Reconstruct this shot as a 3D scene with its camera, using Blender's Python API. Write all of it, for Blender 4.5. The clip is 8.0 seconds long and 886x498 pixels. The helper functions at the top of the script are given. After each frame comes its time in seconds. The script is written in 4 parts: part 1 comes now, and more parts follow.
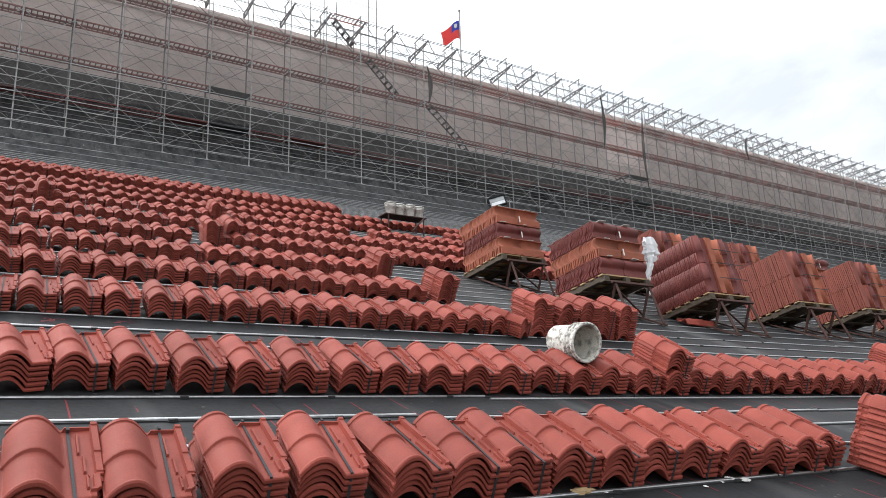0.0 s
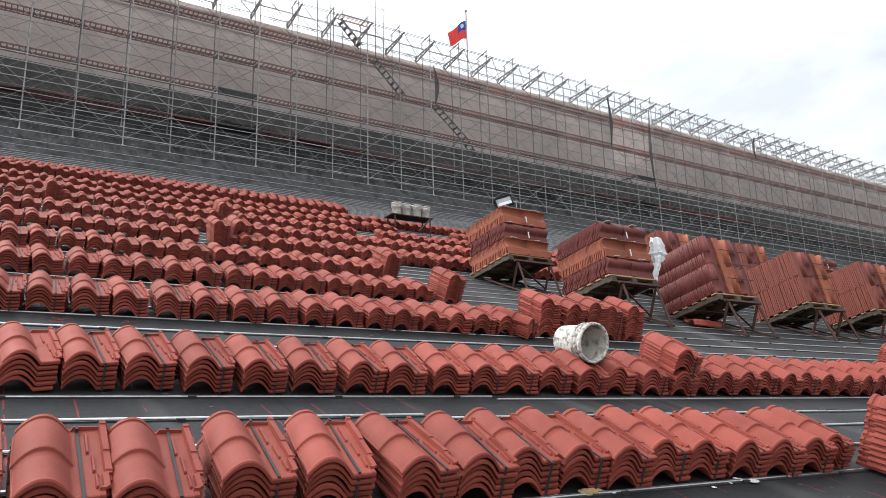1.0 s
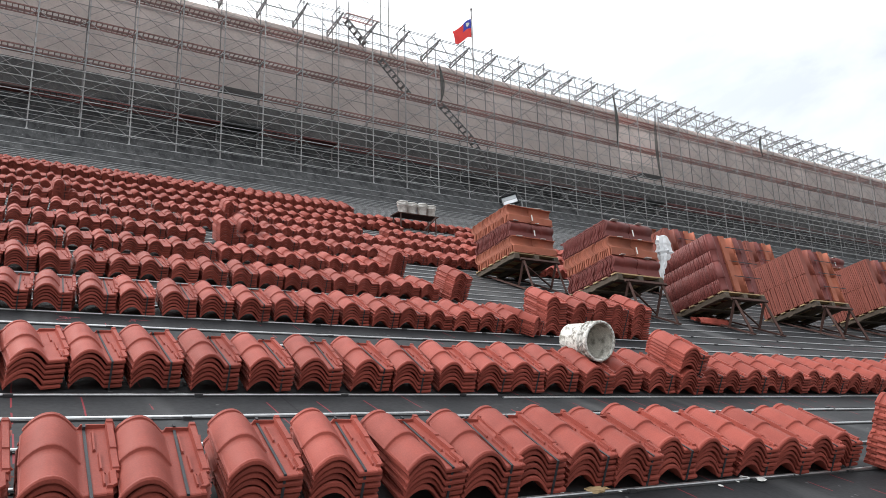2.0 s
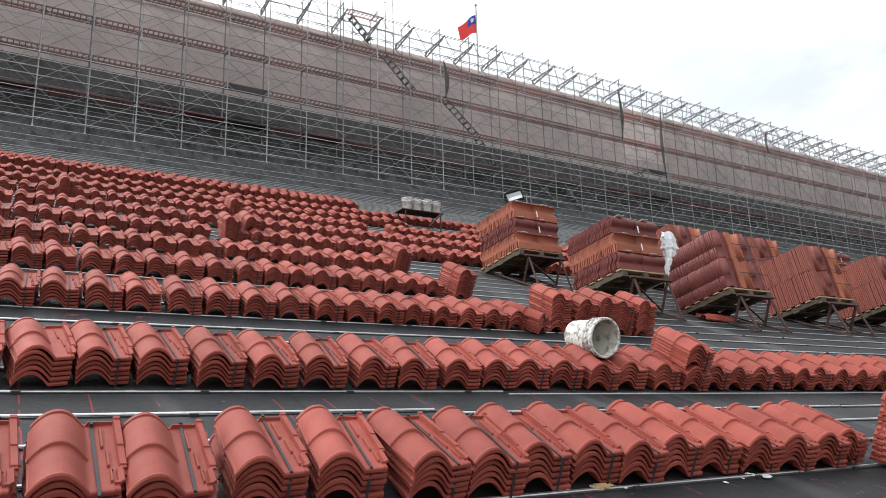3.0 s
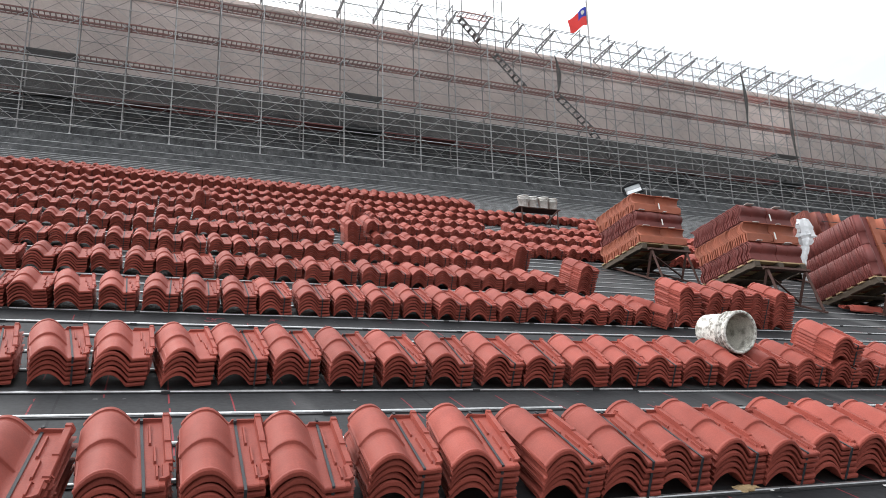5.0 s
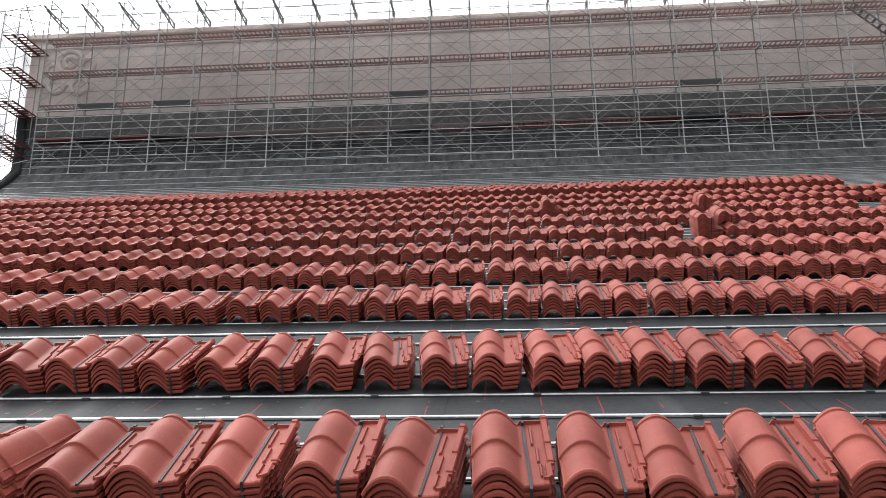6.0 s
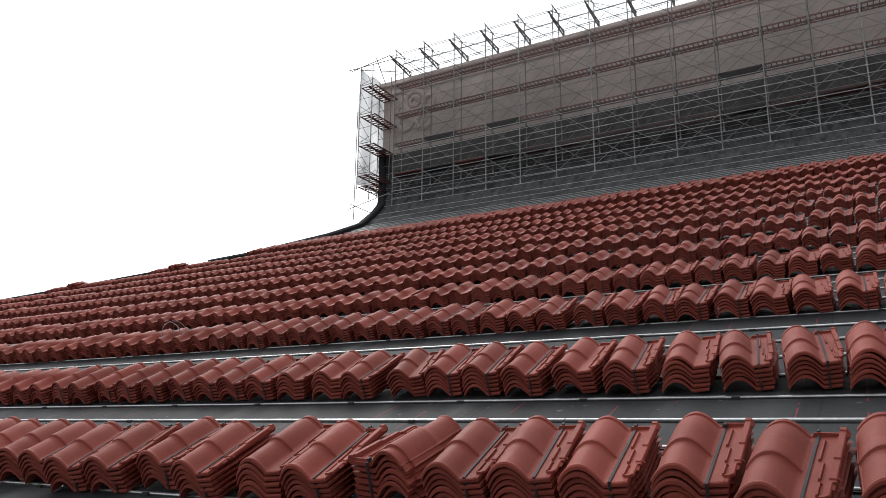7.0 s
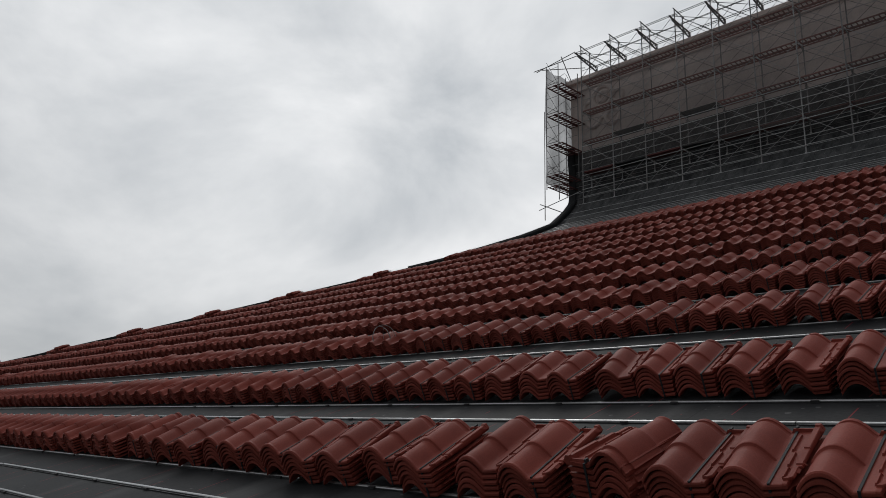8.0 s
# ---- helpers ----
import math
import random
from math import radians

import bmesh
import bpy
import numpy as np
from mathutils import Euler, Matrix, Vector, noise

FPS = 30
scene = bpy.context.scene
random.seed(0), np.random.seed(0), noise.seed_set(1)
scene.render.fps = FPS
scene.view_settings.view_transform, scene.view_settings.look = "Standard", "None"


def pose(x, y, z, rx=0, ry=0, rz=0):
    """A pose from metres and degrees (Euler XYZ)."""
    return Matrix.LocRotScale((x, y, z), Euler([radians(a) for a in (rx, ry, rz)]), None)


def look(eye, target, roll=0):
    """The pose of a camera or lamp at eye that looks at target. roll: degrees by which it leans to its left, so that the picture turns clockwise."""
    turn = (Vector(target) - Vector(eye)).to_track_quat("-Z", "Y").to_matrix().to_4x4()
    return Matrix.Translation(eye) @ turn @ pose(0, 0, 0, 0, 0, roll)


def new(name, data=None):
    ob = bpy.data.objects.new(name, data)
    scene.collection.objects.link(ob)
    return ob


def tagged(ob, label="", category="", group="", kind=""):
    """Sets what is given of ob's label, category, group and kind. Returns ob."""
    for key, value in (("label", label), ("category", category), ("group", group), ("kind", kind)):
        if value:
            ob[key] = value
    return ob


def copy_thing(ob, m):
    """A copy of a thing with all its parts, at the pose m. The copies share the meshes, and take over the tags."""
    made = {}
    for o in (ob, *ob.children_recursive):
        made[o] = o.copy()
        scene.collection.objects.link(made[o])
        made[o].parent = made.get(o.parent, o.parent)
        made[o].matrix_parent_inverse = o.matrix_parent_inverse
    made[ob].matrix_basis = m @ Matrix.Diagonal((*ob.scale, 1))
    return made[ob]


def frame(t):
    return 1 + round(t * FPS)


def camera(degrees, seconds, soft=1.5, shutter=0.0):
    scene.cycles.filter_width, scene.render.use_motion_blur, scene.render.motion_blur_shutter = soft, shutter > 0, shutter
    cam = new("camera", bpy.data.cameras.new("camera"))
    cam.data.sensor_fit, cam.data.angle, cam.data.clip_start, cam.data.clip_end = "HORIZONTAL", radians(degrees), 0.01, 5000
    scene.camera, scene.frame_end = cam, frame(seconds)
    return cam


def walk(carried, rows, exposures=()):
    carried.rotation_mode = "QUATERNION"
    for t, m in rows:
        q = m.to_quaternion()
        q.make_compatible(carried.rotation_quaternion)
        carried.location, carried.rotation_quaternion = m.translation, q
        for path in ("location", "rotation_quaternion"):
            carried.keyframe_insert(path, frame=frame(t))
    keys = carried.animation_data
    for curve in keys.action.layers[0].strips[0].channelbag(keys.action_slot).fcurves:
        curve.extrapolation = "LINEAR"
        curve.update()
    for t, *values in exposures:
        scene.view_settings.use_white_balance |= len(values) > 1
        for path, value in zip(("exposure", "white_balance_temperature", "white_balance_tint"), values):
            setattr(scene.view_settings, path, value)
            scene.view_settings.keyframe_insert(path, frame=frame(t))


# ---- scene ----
cam = camera(60.90, 8.0, soft=0.5)
PATH = [
    (0, pose(-0.0109, -0.0007, -0.0007, 103.553, 1.757, -32.099)),
    (0.5, pose(-0.0118, 0.0088, -0.0008, 103.577, 1.635, -31.875)),
    (1, pose(-0.0147, 0.0032, -0.0017, 103.589, 1.613, -31.638)),
    (1.5, pose(-0.0119, 0.0063, -0.0048, 103.598, 1.604, -31.396)),
    (3, pose(-0.0168, 0.0022, 0.0004, 103.223, 1.579, -30.824)),
    (3.5, pose(-0.0195, 0.0015, 0.0009, 103.149, 1.531, -30.610)),
    (4, pose(-0.0144, 0.0105, -0.0010, 103.127, 1.582, -30.342)),
    (4.5, pose(-0.0145, 0.0299, -0.0034, 103.163, 1.618, -29.264)),
    (5, pose(-0.0309, 0.0408, -0.0043, 103.416, 1.488, -21.762)),
    (5.2, pose(-0.0404, 0.0270, -0.0011, 103.494, 1.281, -17.155)),
    (6.3, pose(-0.0802, -0.0263, 0.0113, 103.799, 0.060, 12.901)),
    (6.5, pose(-0.0789, -0.0816, 0.0116, 103.804, -0.028, 18.259)),
    (7, pose(-0.0832, -0.0771, 0.0084, 103.862, -0.599, 30.231)),
    (7.5, pose(-0.0983, -0.0147, 0.0050, 103.842, -1.314, 39.028)),
    (8, pose(-0.1361, -0.1153, 0.0018, 103.676, -1.520, 44.946)),
]
EXPOSURES = [(0.0, 0.05), (4.0, 0.11), (5.2, 0.17), (6.3, 0.19), (6.5, 0.2), (7.0, -0.78), (7.5, -1.80), (8.0, -2.2)]
CLOUD = 2.6
SUN_WAY = (-0.53, 0.45, 0.72)
walk(cam, PATH, EXPOSURES)

# ---- world and light ----
world = bpy.data.worlds.new("overcast")
scene.world = world
world.use_nodes = True
wn, wl = world.node_tree.nodes, world.node_tree.links
wn.clear()
w_out = wn.new("ShaderNodeOutputWorld")
w_add = wn.new("ShaderNodeAddShader")
sky = wn.new("ShaderNodeTexSky")
sky.sky_type, sky.sun_disc = "NISHITA", False
sky.sun_elevation, sky.sun_rotation = radians(46), radians(-50)
sky_bg = wn.new("ShaderNodeBackground")
sky_bg.inputs["Strength"].default_value = 0.012
wl.new(sky.outputs[0], sky_bg.inputs[0])
coord = wn.new("ShaderNodeTexCoord")
squash = wn.new("ShaderNodeMapping")
squash.inputs["Scale"].default_value = (1.0, 1.0, 2.1)
squash.inputs["Location"].default_value = (0.35, 0.2, 0.1)
cloud = wn.new("ShaderNodeTexNoise")
cloud.inputs["Scale"].default_value, cloud.inputs["Detail"].default_value, cloud.inputs["Roughness"].default_value = 2.0, 7.0, 0.55
cloud.inputs["Distortion"].default_value = 0.35
ramp = wn.new("ShaderNodeValToRGB")
ramp.color_ramp.elements[0].position, ramp.color_ramp.elements[0].color = 0.33, (0.50, 0.535, 0.57, 1)
ramp.color_ramp.elements[1].position, ramp.color_ramp.elements[1].color = 0.66, (1.0, 1.01, 1.02, 1)
cloud_bg = wn.new("ShaderNodeBackground")
cloud_bg.inputs["Strength"].default_value = CLOUD
wl.new(coord.outputs["Generated"], squash.inputs[0])
wl.new(squash.outputs[0], cloud.inputs["Vector"])
wl.new(cloud.outputs[0], ramp.inputs[0])
glow_dot = wn.new("ShaderNodeVectorMath")
glow_dot.operation = "DOT_PRODUCT"
glow_dot.inputs[1].default_value = SUN_WAY
glow = wn.new("ShaderNodeMapRange")
glow.interpolation_type = "SMOOTHSTEP"
glow.inputs["From Min"].default_value, glow.inputs["From Max"].default_value = 0.40, 1.0
glow.inputs["To Min"].default_value, glow.inputs["To Max"].default_value = 0.74, 1.62
lit = wn.new("ShaderNodeVectorMath")
lit.operation = "SCALE"
wl.new(coord.outputs["Generated"], glow_dot.inputs[0])
wl.new(glow_dot.outputs["Value"], glow.inputs[0])
wl.new(ramp.outputs[0], lit.inputs[0])
# sky dimmed away from the sun, mostly out of view, to darken tile fronts
back_dim = wn.new("ShaderNodeMapRange")
back_dim.inputs["From Min"].default_value, back_dim.inputs["From Max"].default_value = -0.8, 0.33
back_dim.inputs["To Min"].default_value, back_dim.inputs["To Max"].default_value = 0.34, 1.0
wl.new(glow_dot.outputs["Value"], back_dim.inputs[0])
both = wn.new("ShaderNodeMath")
both.operation = "MULTIPLY"
wl.new(glow.outputs[0], both.inputs[0])
wl.new(back_dim.outputs[0], both.inputs[1])
wl.new(both.outputs[0], lit.inputs["Scale"])
wl.new(lit.outputs[0], cloud_bg.inputs[0])
wl.new(sky_bg.outputs[0], w_add.inputs[0])
wl.new(cloud_bg.outputs[0], w_add.inputs[1])
wl.new(w_add.outputs[0], w_out.inputs[0])

sun_data = bpy.data.lights.new("sun", "SUN")
sun_data.energy, sun_data.angle, sun_data.color = 1.7, radians(28), (1.0, 0.97, 0.93)
sun = new("sun", sun_data)
sun.matrix_world = look(tuple(60 * c for c in SUN_WAY), (0, 0, 0))


# ---- materials ----
def material(name, color, rough=0.7, metal=0.0, vary=0.15, scale=6.0, bump=0.1, fine=60.0, stain=None, stain_amount=0.3,
             random_vary=0.0, island=False, gloss=0.5, stretch=(1, 1, 1), edge=(0.42, 0.75)):
    """Two scales of noise over a base colour: broad stains and fine grain, with a little relief."""
    m = bpy.data.materials.new(name)
    m.use_nodes = True
    n, l = m.node_tree.nodes, m.node_tree.links
    b = n["Principled BSDF"]
    b.inputs["Roughness"].default_value, b.inputs["Metallic"].default_value = rough, metal
    b.inputs["Specular IOR Level"].default_value = gloss
    tc = n.new("ShaderNodeTexCoord")
    mp = n.new("ShaderNodeMapping")
    mp.inputs["Scale"].default_value = stretch
    l.new(tc.outputs["Object"], mp.inputs[0])
    info = n.new("ShaderNodeObjectInfo")
    seed = n.new("ShaderNodeMath")
    seed.operation = "MULTIPLY"
    seed.inputs[1].default_value = 37.0
    l.new(info.outputs["Random"], seed.inputs[0])
    broad = n.new("ShaderNodeTexNoise")
    broad.noise_dimensions = "4D"
    broad.inputs["Scale"].default_value, broad.inputs["Detail"].default_value = scale, 5.0
    grain = n.new("ShaderNodeTexNoise")
    grain.inputs["Scale"].default_value, grain.inputs["Detail"].default_value = fine, 4.0
    l.new(mp.outputs[0], broad.inputs["Vector"])
    l.new(seed.outputs[0], broad.inputs["W"])
    l.new(mp.outputs[0], grain.inputs["Vector"])
    mix = n.new("ShaderNodeMix")
    mix.data_type = "RGBA"
    dark = stain or tuple(c * 0.5 for c in color)
    mix.inputs["A"].default_value, mix.inputs["B"].default_value = (*color, 1), (*dark, 1)
    cut = n.new("ShaderNodeMapRange")
    cut.inputs["From Min"].default_value, cut.inputs["From Max"].default_value = edge
    cut.inputs["To Max"].default_value = stain_amount
    l.new(broad.outputs[0], cut.inputs[0])
    l.new(cut.outputs[0], mix.inputs["Factor"])
    value = n.new("ShaderNodeMapRange")
    value.inputs["From Min"].default_value, value.inputs["From Max"].default_value = 0.25, 0.75
    value.inputs["To Min"].default_value, value.inputs["To Max"].default_value = 1 - vary, 1 + vary
    l.new(grain.outputs[0], value.inputs[0])
    hsv = n.new("ShaderNodeHueSaturation")
    l.new(mix.outputs["Result"], hsv.inputs["Color"])
    last = value.outputs[0]
    if random_vary:
        src = info.outputs["Random"]
        if island:
            src = n.new("ShaderNodeNewGeometry").outputs["Random Per Island"]
        rv = n.new("ShaderNodeMapRange")
        rv.inputs["To Min"].default_value, rv.inputs["To Max"].default_value = 1 - random_vary, 1 + random_vary
        l.new(src, rv.inputs[0])
        times = n.new("ShaderNodeMath")
        times.operation = "MULTIPLY"
        l.new(last, times.inputs[0])
        l.new(rv.outputs[0], times.inputs[1])
        last = times.outputs[0]
    l.new(last, hsv.inputs["Value"])
    l.new(hsv.outputs[0], b.inputs["Base Color"])
    r_map = n.new("ShaderNodeMapRange")
    r_map.inputs["To Min"].default_value, r_map.inputs["To Max"].default_value = max(0.05, rough - 0.12), min(1.0, rough + 0.12)
    l.new(broad.outputs[0], r_map.inputs[0])
    l.new(r_map.outputs[0], b.inputs["Roughness"])
    bp = n.new("ShaderNodeBump")
    bp.inputs["Strength"].default_value, bp.inputs["Distance"].default_value = bump, 0.004
    l.new(grain.outputs[0], bp.inputs["Height"])
    l.new(bp.outputs[0], b.inputs["Normal"])
    return m


TERRA = (0.248, 0.0545, 0.0395)
m_tile = material("terracotta tile", TERRA, 0.58, vary=0.13, scale=7, bump=0.14, fine=150, stain=(0.155, 0.035, 0.028),
                  stain_amount=0.55, random_vary=0.14, gloss=0.14)
m_tile_far = material("terracotta tile far", TERRA, 0.56, vary=0.10, scale=4.0, bump=0.1, fine=40, stain=(0.155, 0.035, 0.028),
                      stain_amount=0.4, random_vary=0.16, island=True, gloss=0.12)
m_tile_orange = material("orange terracotta", (0.30, 0.086, 0.046), 0.7, vary=0.12, scale=7, bump=0.12, fine=120, random_vary=0.15, stain_amount=0.4)
m_tile_red = material("fresh red terracotta", (0.20, 0.046, 0.029), 0.65, vary=0.12, scale=7, bump=0.12, fine=120, random_vary=0.15, stain_amount=0.4)
m_tile_maroon = material("maroon terracotta", (0.148, 0.029, 0.024), 0.6, vary=0.1, scale=7, bump=0.1, fine=120, random_vary=0.12, stain_amount=0.4)
m_strap = material("black packing strap", (0.034, 0.035, 0.039), 0.6, vary=0.3, fine=200, gloss=0.2)
m_batten = material("galvanised batten", (0.46, 0.465, 0.47), 0.38, 0.9, vary=0.2, scale=1.5, fine=40, stain=(0.14, 0.135, 0.13), stain_amount=0.7)
m_batten_edge = material("dark batten edge", (0.03, 0.03, 0.032), 0.6, vary=0.3, fine=40)
m_steel = material("galvanised scaffold tube", (0.33, 0.33, 0.335), 0.55, 0.3, vary=0.25, scale=3, fine=40, stain=(0.14, 0.09, 0.07), stain_amount=0.6, random_vary=0.25)
m_rail = material("bright galvanised rail", (0.62, 0.62, 0.63), 0.42, 0.5, vary=0.25, scale=3, fine=40, stain=(0.2, 0.19, 0.18), stain_amount=0.6, random_vary=0.25)
m_steel_dark = material("weathered steel tube", (0.15, 0.148, 0.15), 0.6, 0.3, vary=0.25, scale=3, fine=40, random_vary=0.25)
m_plank = material("rusty red deck plate", (0.38, 0.175, 0.155), 0.7, 0.1, vary=0.25, scale=3, fine=40, stain=(0.24, 0.11, 0.10), stain_amount=0.7, random_vary=0.3)
m_board = material("dark red deck board", (0.16, 0.045, 0.042), 0.7, vary=0.25, scale=3, fine=40, stain=(0.07, 0.03, 0.03), stain_amount=0.7, random_vary=0.3)
m_sheet = material("black deck sheet", (0.03, 0.03, 0.032), 0.6, vary=0.3, scale=3, fine=40)
m_rust = material("rusty brown angle iron", (0.065, 0.028, 0.021), 0.75, 0.2, vary=0.3, scale=6, fine=80)
m_wall = material("weathered beige ridge plaster", (0.78, 0.67, 0.632), 0.9, vary=0.08, scale=0.35, bump=0.15, fine=8, stain=(0.58, 0.49, 0.46), stain_amount=0.6)
m_wood = material("pallet pine", (0.36, 0.25, 0.13), 0.75, vary=0.25, scale=3, fine=40, stain=(0.17, 0.11, 0.06), stain_amount=0.7, random_vary=0.3, stretch=(1, 6, 6))
# bearers and bottom boards: the shade under the pallet is put into this colour
m_wood_shaded = material("pallet wood darkened for underside shade", (0.07, 0.05, 0.034), 0.8, vary=0.3, scale=4, fine=50, random_vary=0.3)
m_white = material("white plastic pail", (0.72, 0.71, 0.68), 0.45, vary=0.06, scale=9, fine=90, stain=(0.34, 0.31, 0.27), stain_amount=0.85)
m_pail_dirty = material("cement-smeared white pail", (0.60, 0.59, 0.55), 0.6, vary=0.2, scale=30, fine=120, stain=(0.17, 0.155, 0.13), stain_amount=0.9, bump=0.4, edge=(0.46, 0.60))
m_cement = material("dried cement smears", (0.60, 0.58, 0.52), 0.9, vary=0.25, scale=14, fine=120, stain=(0.16, 0.145, 0.12), stain_amount=0.8, bump=0.5, edge=(0.5, 0.66))
m_dark_ridge = material("dark verge membrane", (0.03, 0.031, 0.033), 0.8, vary=0.25, scale=1.2, fine=20, gloss=0.15)
m_bag = material("white plastic sheet", (0.75, 0.76, 0.78), 0.35, vary=0.06, scale=8, fine=40)
m_paper = material("white packing paper", (0.7, 0.69, 0.66), 0.8, vary=0.1)
m_flag_red = material("red flag cloth", (0.80, 0.06, 0.055), 0.8, vary=0.05, scale=2)
m_flag_blue = material("blue flag cloth", (0.04, 0.06, 0.42), 0.8, vary=0.05, scale=2)
m_chalk = material("red chalk", (0.22, 0.045, 0.055), 0.9, vary=0.3, fine=90)
m_ground = material("distant ground", (0.12, 0.13, 0.11), 0.9, vary=0.3, scale=0.02, fine=0.2)
m_glass_grey = material("grey lamp glass", (0.30, 0.32, 0.33), 0.2, vary=0.1, scale=3, gloss=0.6)


def membrane():
    """Dark roofing sheet with chalk-red setting-out lines, lap seams and dusty patches."""
    m = material("roofing membrane", (0.021, 0.022, 0.024), 0.62, vary=0.22, scale=0.9, bump=0.25, fine=35,
                 stain=(0.058, 0.058, 0.06), stain_amount=0.5, gloss=0.1)
    n, l = m.node_tree.nodes, m.node_tree.links
    b = n["Principled BSDF"]
    tc = n.new("ShaderNodeTexCoord")
    sep = n.new("ShaderNodeSeparateXYZ")
    l.new(tc.outputs["Object"], sep.inputs[0])

    def op(kind, a, c):
        k = n.new("ShaderNodeMath")
        k.operation = kind
        for i, v in enumerate((a, c)):
            if isinstance(v, (int, float)):
                k.inputs[i].default_value = v
            else:
                l.new(v, k.inputs[i])
        return k.outputs[0]

    wob = n.new("ShaderNodeTexNoise")
    wob.inputs["Scale"].default_value = 0.7
    l.new(tc.outputs["Object"], wob.inputs["Vector"])
    x = op("ADD", sep.outputs[0], op("MULTIPLY", wob.outputs[0], 0.05))
    saw = op("ABSOLUTE", op("SUBTRACT", op("FRACT", op("DIVIDE", x, 0.318), 0.0), 0.5), 0.0)
    thin = op("LESS_THAN", saw, 0.013)
    fade = n.new("ShaderNodeTexNoise")
    fade.inputs["Scale"].default_value, fade.inputs["Detail"].default_value = 2.6, 6.0
    l.new(tc.outputs["Object"], fade.inputs["Vector"])
    worn = op("GREATER_THAN", fade.outputs[0], 0.53)
    low = op("LESS_THAN", sep.outputs[1], 7.0)
    chalk = op("MULTIPLY", op("MULTIPLY", op("MULTIPLY", thin, worn), low), 0.55)
    seam = op("MULTIPLY", op("LESS_THAN", op("FRACT", op("DIVIDE", op("ADD", sep.outputs[0], 0.4), 1.93), 0.0), 0.006), 0.8)
    base = b.inputs["Base Color"].links[0].from_socket
    mix = n.new("ShaderNodeMix")
    mix.data_type = "RGBA"
    mix.inputs["B"].default_value = (0.33, 0.035, 0.045, 1)
    l.new(base, mix.inputs["A"])
    l.new(chalk, mix.inputs["Factor"])
    dots = n.new("ShaderNodeTexVoronoi")
    dots.inputs["Scale"].default_value = 5.0
    l.new(tc.outputs["Object"], dots.inputs["Vector"])
    rough_dot = n.new("ShaderNodeTexNoise")
    rough_dot.inputs["Scale"].default_value, rough_dot.inputs["Detail"].default_value = 0.55, 8.0
    l.new(tc.outputs["Object"], rough_dot.inputs["Vector"])
    patch = op("GREATER_THAN", rough_dot.outputs[0], 0.50)
    speck = op("MULTIPLY", op("MULTIPLY", op("LESS_THAN", dots.outputs["Distance"], 0.045), patch), 0.45)
    streak_map = n.new("ShaderNodeMapping")
    streak_map.inputs["Scale"].default_value = (1.0, 0.12, 0.12)
    l.new(tc.outputs["Object"], streak_map.inputs[0])
    streak = n.new("ShaderNodeTexNoise")
    streak.inputs["Scale"].default_value, streak.inputs["Detail"].default_value = 1.4, 7.0
    l.new(streak_map.outputs[0], streak.inputs["Vector"])
    wash = n.new("ShaderNodeMapRange")
    wash.inputs["From Min"].default_value, wash.inputs["From Max"].default_value = 0.56, 0.72
    wash.inputs["To Max"].default_value = 0.4
    l.new(streak.outputs[0], wash.inputs[0])
    # cement dust washed down from the work on the ridge
    high = n.new("ShaderNodeMapRange")
    high.inputs["From Min"].default_value, high.inputs["From Max"].default_value = 21.0, 28.0
    high.inputs["To Max"].default_value = 1.25
    l.new(sep.outputs[1], high.inputs[0])
    spray_map = n.new("ShaderNodeMapping")
    spray_map.inputs["Scale"].default_value = (1.0, 0.5, 0.5)
    l.new(tc.outputs["Object"], spray_map.inputs[0])
    spray = n.new("ShaderNodeTexNoise")
    spray.inputs["Scale"].default_value, spray.inputs["Detail"].default_value, spray.inputs["Roughness"].default_value = 3.0, 10.0, 0.78
    l.new(spray_map.outputs[0], spray.inputs["Vector"])
    cake = n.new("ShaderNodeMapRange")
    cake.inputs["From Min"].default_value, cake.inputs["From Max"].default_value = 0.40, 0.70
    cake.inputs["To Max"].default_value = 0.55
    l.new(spray.outputs[0], cake.inputs[0])
    dust = op("MAXIMUM", op("MAXIMUM", speck, wash.outputs[0]), op("MULTIPLY", high.outputs[0], cake.outputs[0]))
    # pale wash that has run down from the foot of the ridge wall
    foot = n.new("ShaderNodeMapRange")
    l.new(op("ADD", sep.outputs[2], op("MULTIPLY", streak.outputs[0], 1.6)), foot.inputs[0])
    foot.inputs["From Min"].default_value, foot.inputs["From Max"].default_value = 14.75, 15.9
    dust = op("MAXIMUM", dust, op("MULTIPLY", foot.outputs[0], op("ADD", op("MULTIPLY", streak.outputs[0], 1.6), -0.35)))
    mix3 = n.new("ShaderNodeMix")
    mix3.data_type = "RGBA"
    mix3.inputs["B"].default_value = (0.16, 0.16, 0.16, 1)
    l.new(mix.outputs["Result"], mix3.inputs["A"])
    l.new(dust, mix3.inputs["Factor"])
    # hard white splashes of cement
    drops = n.new("ShaderNodeTexVoronoi")
    drops.inputs["Scale"].default_value = 7.0
    l.new(tc.outputs["Object"], drops.inputs["Vector"])
    size = op("MULTIPLY", op("POWER", spray.outputs[0], 3.0), 0.55)
    splash = op("MULTIPLY", op("LESS_THAN", drops.outputs["Distance"], size), op("ADD", op("MULTIPLY", high.outputs[0], 0.5), 0.15))
    mix4 = n.new("ShaderNodeMix")
    mix4.data_type = "RGBA"
    mix4.inputs["B"].default_value = (0.42, 0.42, 0.41, 1)
    l.new(mix3.outputs["Result"], mix4.inputs["A"])
    l.new(splash, mix4.inputs["Factor"])
    mix2 = n.new("ShaderNodeMix")
    mix2.data_type = "RGBA"
    mix2.inputs["B"].default_value = (0.016, 0.016, 0.018, 1)
